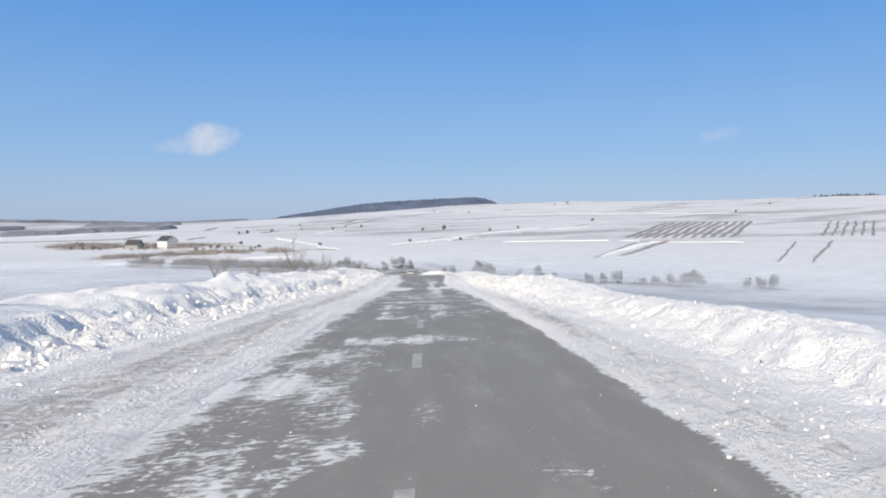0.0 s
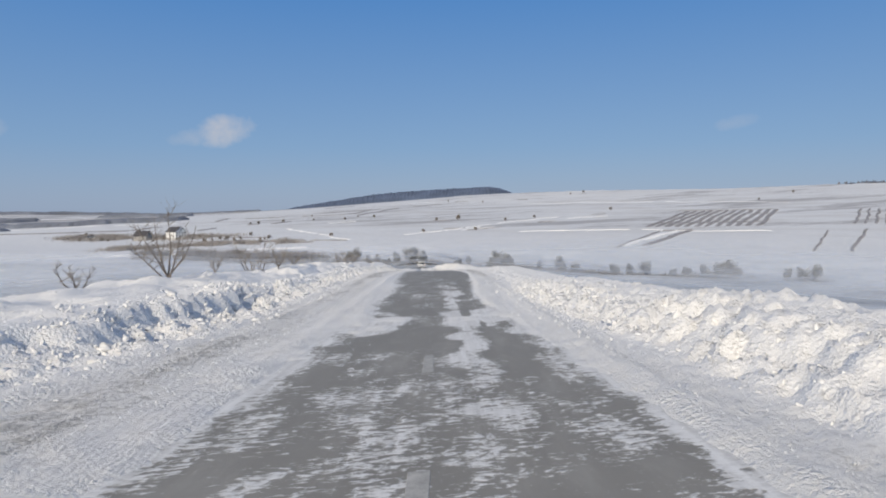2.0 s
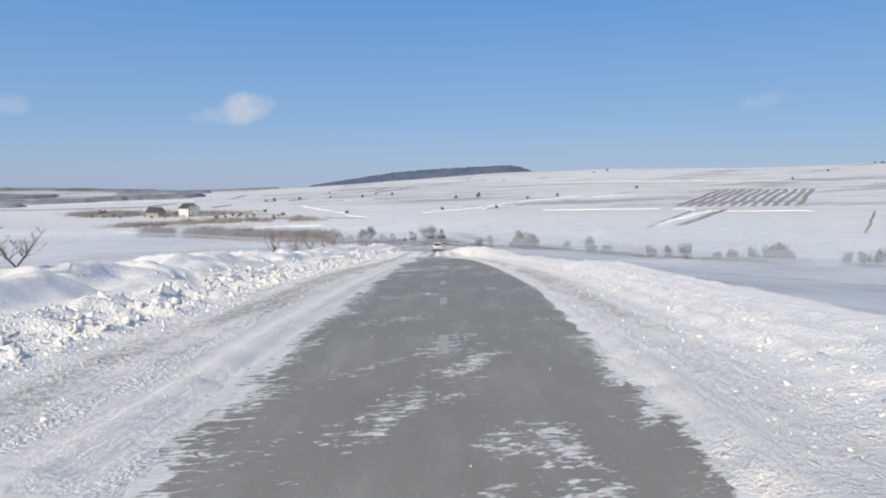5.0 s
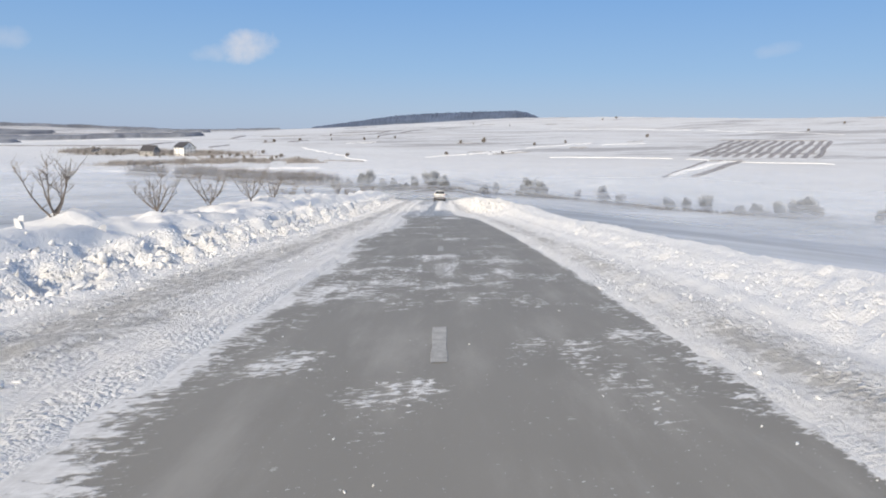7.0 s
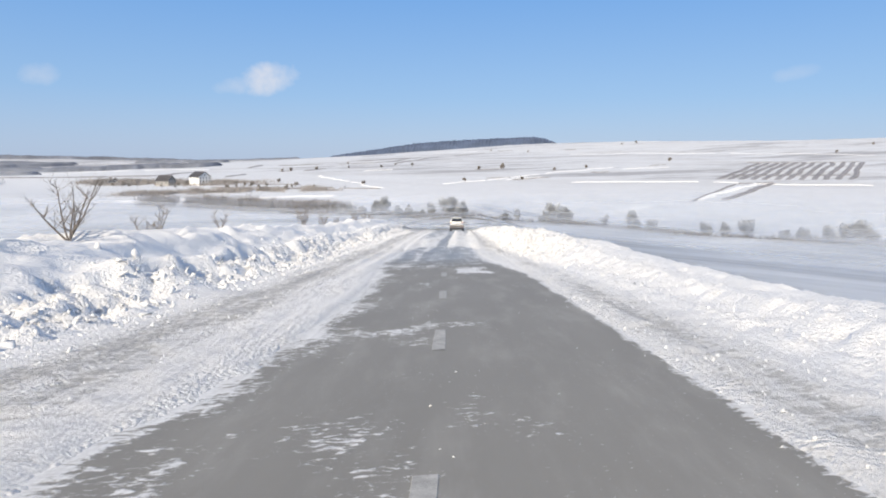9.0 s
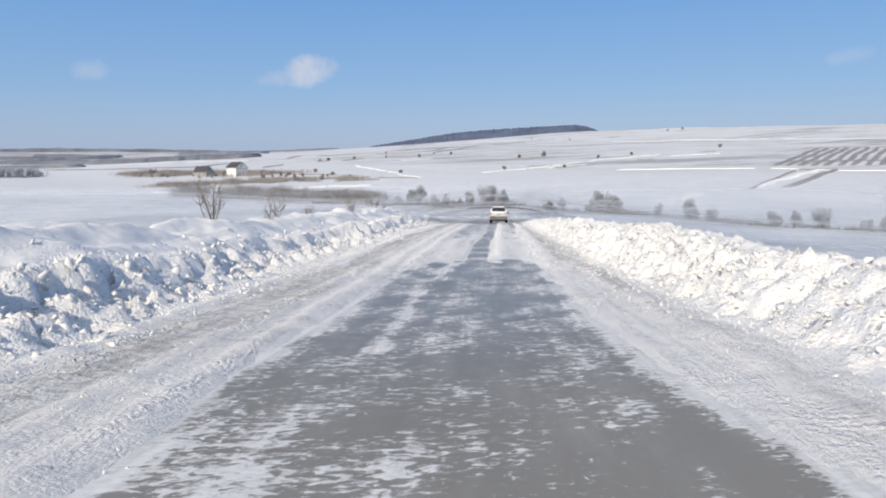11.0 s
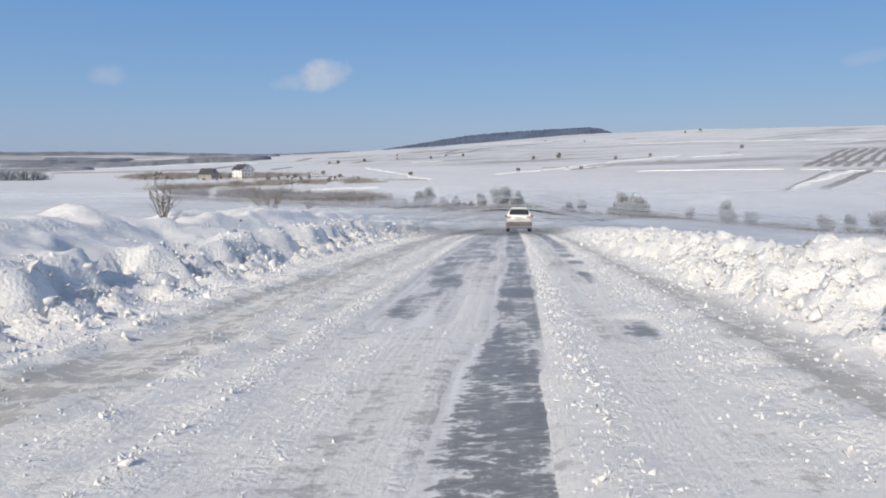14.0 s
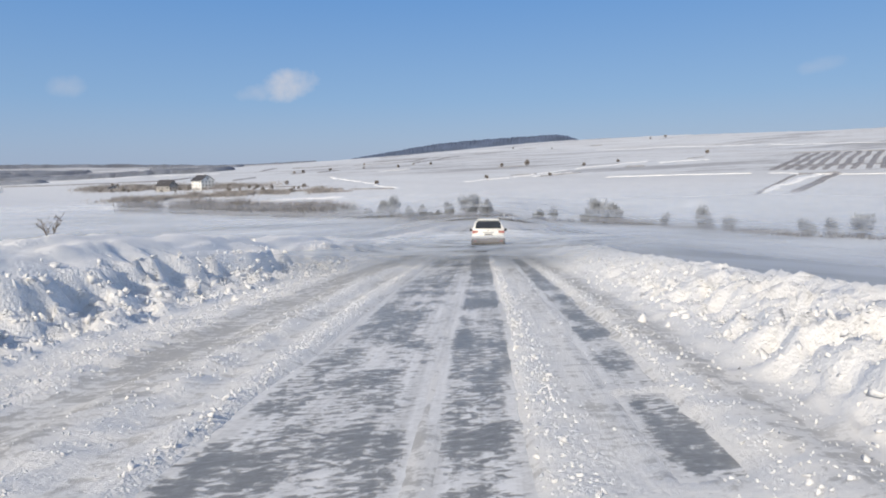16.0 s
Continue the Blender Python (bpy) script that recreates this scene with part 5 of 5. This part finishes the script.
def build_house(x, y, turn, w, depth, eave, ridge, wall, label, storeys, sink=0.6):
    house = thing("house", pose(x, y, float(terrain(x, y)) - sink, 0, 0, turn), label, "house", "houses below the plain")
    box_part("wall", (-w / 2, w / 2, 0, depth, 0, eave), wall, house)
    part("gable", prism(-w / 2, w / 2, 0.003, depth - 0.003, eave, ridge), wall, house)
    roof = part("roof", slab_roof(-w / 2, w / 2, 0, depth, eave + 0.02, ridge + 0.02, 0.3, 0.7), ROOF, house)
    box_part("chimney", (w * 0.18, w * 0.18 + 0.9, depth * 0.5, depth * 0.5 + 0.9, eave + 1, ridge + 1.0), GREY_WALL, roof)
    pitch = eave / storeys
    n = max(2, int(w / 3.2))
    for k in range(storeys):
        for j in range(n):
            window_on(house, -w / 2 + w * (j + 0.5) / n, pitch * (k + 0.58), 0.0)
        for j in range(3):
            window_on(house, depth * (j + 0.5) / 3, pitch * (k + 0.58), -w / 2, side=True)
    window_on(house, 0, eave + (ridge - eave) * 0.35, 0.0, 1.5, 1.6)
    box_part("door", (-w / 2 + 0.5, -w / 2 + 1.6, -0.04, 0.1, 0.6, 2.8), WOOD, house)
    return house


build_house(-104, 736, 46, 13.5, 15, 9.0, 13.6, RENDER_WHITE, "large three-storey white house with a dark gable roof", 3)
build_house(-137, 748, 62, 10, 15, 5.4, 10.2, GREY_WALL, "dark low house with a steep roof beside the white house", 1)
build_house(-121, 752, 15, 8, 9, 3.2, 5.6, GREY_WALL, "small grey outbuilding with a dark roof", 1)
build_house(-205, 800, 40, 9, 8, 3.2, 5.5, RENDER_WHITE, "low pale farmhouse among leafless scrub", 1)
build_house(-178, 790, 10, 7, 8, 3.0, 5.2, GREY_WALL, "small grey farmhouse among leafless scrub", 1)


# ---- the car ahead ----
PAINT = plain("cream_car_paint", (0.78, 0.775, 0.745), 0.3, vary=0.08, scale=3)
GRIME = plain("dirty_lower_plastic", (0.2, 0.19, 0.185), 0.75, vary=0.3, scale=5)
GLASS = plain("tinted_glass", (0.03, 0.035, 0.045), 0.08, vary=0.2, scale=2)
RUBBER = plain("tyre_rubber", (0.035, 0.035, 0.038), 0.9, vary=0.3, scale=20)
STEEL = plain("grey_rim", (0.35, 0.35, 0.36), 0.4, 0.8, vary=0.15)
RED = plain("red_lens", (0.4, 0.13, 0.11), 0.2, vary=0.15)
AMBER = plain("pale_lens", (0.62, 0.45, 0.38), 0.2, vary=0.15)
PLATE = plain("plate_white", (0.7, 0.7, 0.68), 0.5, vary=0.05)
BAR = plain("plate_bar", (0.06, 0.06, 0.07), 0.6, vary=0.05)


def loft(sections, close=True):
    """A skin over rings of points, ends closed."""
    bm = bmesh.new()
    rings = [[bm.verts.new(p) for p in ring] for ring in sections]
    for a, b in zip(rings, rings[1:]):
        n = len(a)
        for j in range(n):
            bm.faces.new((a[j], a[(j + 1) % n], b[(j + 1) % n], b[j]))
    if close:
        bm.faces.new(rings[0][::-1]), bm.faces.new(rings[-1])
    bmesh.ops.recalc_face_normals(bm, faces=bm.faces[:])
    return bm


def rounded(y, w, z0, z1, top_w, r):
    """A car's cross-section at y: half widths at the belt and at the top, rounded corners."""
    pts = [(-w * 0.94, z0), (-w, z0 + r), (-w * 1.0, (z0 + z1) / 2), (-top_w - 0.02, z1 - r), (-top_w + r, z1), (top_w - r, z1), (top_w + 0.02, z1 - r), (w, (z0 + z1) / 2), (w, z0 + r), (w * 0.94, z0)]
    return [(x, y, z) for x, z in pts]


def build_car(s, d):
    p = on_road(s, d, 0.02)
    slope = math.degrees(math.atan2(float(road_z(s + 2) - road_z(s - 2)), 4))
    car = thing("car", pose(*p, slope, 0, heading(s)) @ Matrix.Diagonal((1.03, 1.0, 1.1, 1)), "cream-white estate car with dirty dark bumper on the snowy road", "car")
    lower = [rounded(0.02, 0.80, 0.62, 1.02, 0.78, 0.05), rounded(0.10, 0.88, 0.42, 1.08, 0.86, 0.06), rounded(0.9, 0.92, 0.36, 1.08, 0.88, 0.06), rounded(3.1, 0.92, 0.34, 1.04, 0.87, 0.06),
             rounded(4.0, 0.89, 0.36, 0.98, 0.82, 0.07), rounded(4.55, 0.78, 0.42, 0.82, 0.70, 0.08), rounded(4.68, 0.62, 0.48, 0.72, 0.58, 0.06)]
    bm = loft(lower)
    bmesh.ops.bevel(bm, geom=[e for e in bm.edges if e.calc_face_angle(0) > 0.6], offset=0.02, segments=2, affect="EDGES")
    body = part("body", bm, PAINT, car, smooth_shade=True)
    cabin = [rounded(0.13, 0.86, 1.05, 1.12, 0.84, 0.02), rounded(0.28, 0.80, 1.06, 1.46, 0.68, 0.06), rounded(0.42, 0.79, 1.06, 1.62, 0.62, 0.08), rounded(0.8, 0.80, 1.06, 1.68, 0.60, 0.08),
             rounded(2.2, 0.80, 1.04, 1.68, 0.60, 0.08), rounded(2.7, 0.80, 1.04, 1.60, 0.60, 0.08), rounded(3.35, 0.82, 1.0, 1.10, 0.72, 0.03)]
    part("cabin", loft(cabin), PAINT, car, smooth_shade=True)
    # rear window lies on the sloping tail
    bm = bmesh.new()
    ring = [(-0.70, 0.135, 1.15), (0.70, 0.135, 1.15), (0.66, 0.245, 1.42), (0.58, 0.32, 1.52), (-0.58, 0.32, 1.52), (-0.66, 0.245, 1.42)]
    outer = [bm.verts.new((x, y - 0.015, z)) for x, y, z in ring]
    inner = [bm.verts.new((x * 0.99, y + 0.05, z)) for x, y, z in ring]
    bm.faces.new(outer), bm.faces.new(inner[::-1])
    for j in range(6):
        bm.faces.new((outer[j], inner[j], inner[(j + 1) % 6], outer[(j + 1) % 6]))
    bmesh.ops.recalc_face_normals(bm, faces=bm.faces[:])
    rear = part("rear_window", bm, GLASS, car, "dark tinted rear window")
    box_part("wiper", (-0.02, 0.42, 0.095, 0.115, 1.17, 1.19), RUBBER, rear)
    box_part("spoiler", (-0.62, 0.62, 0.26, 0.46, 1.56, 1.60), PAINT, car, bevel=0.012)
    for sgn in (-1, 1):
        for y0, y1 in ((0.75, 1.55), (1.62, 2.55)):
            x = sgn * 0.745
            bm = bmesh.new()
            box(bm, x - 0.05, x + 0.05, y0, y1, 1.12, 1.46)
            for v in bm.verts:
                if v.co.z > 1.3:
                    v.co.x -= sgn * 0.06
            part("side_window", bm, GLASS, car)
        light = box_part("tail_light", (sgn * 0.86 - 0.005 if sgn < 0 else 0.54, -0.54 if sgn < 0 else 0.865, 0.0, 0.14, 0.90, 1.04), RED, car, "red tail light", 0.02)
        box_part("lens", (sgn * 0.62 - 0.08, sgn * 0.62 + 0.08, -0.008, 0.05, 0.93, 0.98), AMBER, light)
        mirror = box_part("wing_mirror", (min(sgn * 0.9, sgn * 1.07), max(sgn * 0.9, sgn * 1.07), 2.62, 2.72, 1.04, 1.19), GRIME, car, "dark wing mirror", 0.03)
        box_part("mirror_glass", (min(sgn * 0.94, sgn * 1.05), max(sgn * 0.94, sgn * 1.05), 2.612, 2.619, 1.06, 1.17), GLASS, mirror)
        box_part("reflector", (sgn * 0.7 - 0.07, sgn * 0.7 + 0.07, -0.052, -0.03, 0.50, 0.54), RED, car)
        bm = bmesh.new()
        bmesh.ops.create_cone(bm, cap_ends=True, segments=12, radius1=0.035, radius2=0.035, depth=0.14, matrix=pose(sgn * 0.5, 0.02, 0.32, 90))
        part("exhaust_pipe", bm, STEEL, car)
        for y in (0.88, 3.72):
            bm = bmesh.new()
            bmesh.ops.create_cone(bm, cap_ends=True, segments=28, radius1=0.35, radius2=0.35, depth=0.24, matrix=pose(sgn * 0.80, y, 0.35, 0, 90, 0))
            bmesh.ops.bevel(bm, geom=[e for e in bm.edges if len(e.link_faces) == 2 and e.calc_face_angle(0) > 1], offset=0.04, segments=3, affect="EDGES")
            wheel = part("wheel", bm, RUBBER, car, smooth_shade=True)
            bm = bmesh.new()
            bmesh.ops.create_cone(bm, cap_ends=True, segments=20, radius1=0.22, radius2=0.20, depth=0.02, matrix=pose(sgn * 0.925, y, 0.35, 0, 90 * sgn, 0))
            part("rim", bm, STEEL, wheel)
    bumper = [rounded(-0.04, 0.80, 0.44, 0.66, 0.80, 0.04), rounded(0.02, 0.90, 0.30, 0.68, 0.88, 0.05), rounded(0.5, 0.93, 0.28, 0.62, 0.90, 0.05)]
    part("rear_bumper", loft(bumper), GRIME, car, "dirty dark rear bumper", True)
    box_part("underbody", (-0.78, 0.78, 0.3, 4.4, 0.24, 0.42), GRIME, car)
    plate = box_part("number_plate", (-0.26, 0.26, -0.012, 0.03, 0.80, 0.91), PLATE, car, "pale number plate", 0.006)
    box_part("plate_bar", (-0.2, 0.2, -0.017, -0.0125, 0.83, 0.88), BAR, plate)
    box_part("tailgate_handle", (-0.32, 0.32, -0.004, 0.05, 0.935, 0.97), STEEL, car, bevel=0.008)
    bm = bmesh.new()
    bmesh.ops.create_cone(bm, cap_ends=True, segments=20, radius1=0.045, radius2=0.045, depth=0.02, matrix=pose(0, 0.065, 1.05, 70))
    part("badge", bm, STEEL, car)


build_car(158.6, 0.45)


# ---- dry grass that pokes through beside the bank ----
def build_grass():
    rng = np.random.RandomState(17)
    n = 260
    s = rng.uniform(20, 150, n)
    d = np.where(rng.uniform(0, 1, n) < 0.8, rng.uniform(7.5, 24, n), -rng.uniform(8.5, 16, n))
    x = road_x(s) + d / COS_ROAD
    z = np.where(np.abs(d) < 13, road_z(s) + snow_height(s, np.clip(d, -13, 13)), terrain(x, s))
    verts, faces = [], []
    for i in range(n):
        for _ in range(7):
            a, h = rng.uniform(0, 6.28), rng.uniform(0.1, 0.32)
            o = rng.normal(0, 0.06, 2)
            lean = rng.normal(0, 0.12, 2)
            b = len(verts)
            verts += [(x[i] + o[0] - 0.006 * math.cos(a), s[i] + o[1] - 0.006 * math.sin(a), z[i] - 0.05), (x[i] + o[0] + 0.006 * math.cos(a), s[i] + o[1] + 0.006 * math.sin(a), z[i] - 0.05), (x[i] + o[0] + lean[0], s[i] + o[1] + lean[1], z[i] + h)]
            faces.append((b, b + 1, b + 2))
    tagged(new("dry_grass", mesh_of("dry_grass", verts, faces, plain("dry_stalks", (0.32, 0.26, 0.18), 0.9, vary=0.3))), "thin dry grass stalks poking through the snow", "grass", kind="stuff")


build_grass()


# ---- tinted sheets standing in for blown-snow haze over the valley and behind the car ----
def make_veil(name, stretch, low, high, most, haze_colour=(0.75, 0.80, 0.865)):
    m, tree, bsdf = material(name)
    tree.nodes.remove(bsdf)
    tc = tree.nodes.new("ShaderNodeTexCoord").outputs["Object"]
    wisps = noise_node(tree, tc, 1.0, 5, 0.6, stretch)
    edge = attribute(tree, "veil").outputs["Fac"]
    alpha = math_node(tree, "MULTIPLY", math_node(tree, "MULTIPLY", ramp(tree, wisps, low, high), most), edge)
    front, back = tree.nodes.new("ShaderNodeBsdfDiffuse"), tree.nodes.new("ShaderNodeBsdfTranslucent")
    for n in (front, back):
        n.inputs["Color"].default_value = (*haze_colour, 1)
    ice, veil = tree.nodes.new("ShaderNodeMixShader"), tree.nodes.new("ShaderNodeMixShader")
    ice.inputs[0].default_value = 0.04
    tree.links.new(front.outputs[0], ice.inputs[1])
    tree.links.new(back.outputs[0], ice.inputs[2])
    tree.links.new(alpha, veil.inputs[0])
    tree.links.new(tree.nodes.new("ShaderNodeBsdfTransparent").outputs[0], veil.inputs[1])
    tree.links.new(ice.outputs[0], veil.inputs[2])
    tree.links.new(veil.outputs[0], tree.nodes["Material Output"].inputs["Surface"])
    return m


def kept_points(only):
    """The points that stay when a sheet keeps only a part of itself."""
    i = np.arange(only.size).reshape(only.shape)
    quads = np.stack([i[:-1, :-1], i[:-1, 1:], i[1:, 1:], i[1:, :-1]], -1).reshape(-1, 4)
    return np.isin(i, np.unique(quads[only.ravel()[quads].any(1)]))


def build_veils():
    """Translucent sheets for blown-snow haze: low layers in the valley, thin ones on the road."""
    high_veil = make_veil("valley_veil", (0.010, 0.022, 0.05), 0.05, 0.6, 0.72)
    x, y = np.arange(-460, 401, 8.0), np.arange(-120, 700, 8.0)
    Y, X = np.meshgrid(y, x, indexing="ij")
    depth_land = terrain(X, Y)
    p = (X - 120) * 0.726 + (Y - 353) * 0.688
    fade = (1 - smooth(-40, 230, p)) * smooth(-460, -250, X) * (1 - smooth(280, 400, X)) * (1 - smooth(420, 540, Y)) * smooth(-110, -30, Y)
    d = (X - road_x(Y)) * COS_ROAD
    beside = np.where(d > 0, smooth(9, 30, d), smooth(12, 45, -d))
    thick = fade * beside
    ob, _ = grid_object("snow_haze_sheet", X, Y, depth_land + 1.0, high_veil, only=thick > 0.02)
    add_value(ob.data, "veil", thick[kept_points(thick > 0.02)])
    tagged(ob, "thin translucent sheet for the haze of wind-blown snow over the valley floor", "drifting snow", kind="stuff")
    # the upper sheets lay haze over the valley trees
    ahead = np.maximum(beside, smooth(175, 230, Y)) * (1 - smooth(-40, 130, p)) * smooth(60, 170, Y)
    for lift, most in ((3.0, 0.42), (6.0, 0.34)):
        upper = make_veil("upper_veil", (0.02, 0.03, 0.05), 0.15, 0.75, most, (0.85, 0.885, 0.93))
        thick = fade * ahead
        ob, _ = grid_object("snow_haze_sheet", X, Y, depth_land + lift + 1.5 * (fbm(X / 40, Y / 40, 91, 2) - 0.5), upper, only=thick > 0.02)
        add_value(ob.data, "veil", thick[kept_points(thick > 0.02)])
        tagged(ob, "thin upper sheet for the haze of blowing snow over the valley", "drifting snow", kind="stuff")
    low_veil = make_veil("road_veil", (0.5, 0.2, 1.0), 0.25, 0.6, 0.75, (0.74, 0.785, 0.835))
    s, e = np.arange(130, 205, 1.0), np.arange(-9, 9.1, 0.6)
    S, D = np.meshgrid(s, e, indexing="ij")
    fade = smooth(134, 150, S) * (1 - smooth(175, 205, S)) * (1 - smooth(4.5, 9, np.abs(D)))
    ob, _ = grid_object("snow_haze_sheet", road_x(S) + D / COS_ROAD, S, road_z(S) + 0.4 + 0.2 * smooth(2.5, 5, np.abs(D)), low_veil)
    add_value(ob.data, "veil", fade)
    tagged(ob, "thin sheet for the haze of snow blowing low across the road", "drifting snow", kind="stuff")
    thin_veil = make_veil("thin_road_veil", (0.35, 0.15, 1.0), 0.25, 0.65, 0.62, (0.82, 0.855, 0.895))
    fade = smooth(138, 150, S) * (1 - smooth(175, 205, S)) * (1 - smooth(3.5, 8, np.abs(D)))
    ob, _ = grid_object("snow_haze_sheet", road_x(S) + D / COS_ROAD, S, road_z(S) + 0.85 + 0.3 * (fbm(S * 0.2, D * 0.3, 93, 2) - 0.5), thin_veil)
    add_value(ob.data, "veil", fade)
    tagged(ob, "thin sheet for the wisps of snow blowing behind the car", "drifting snow", kind="stuff")


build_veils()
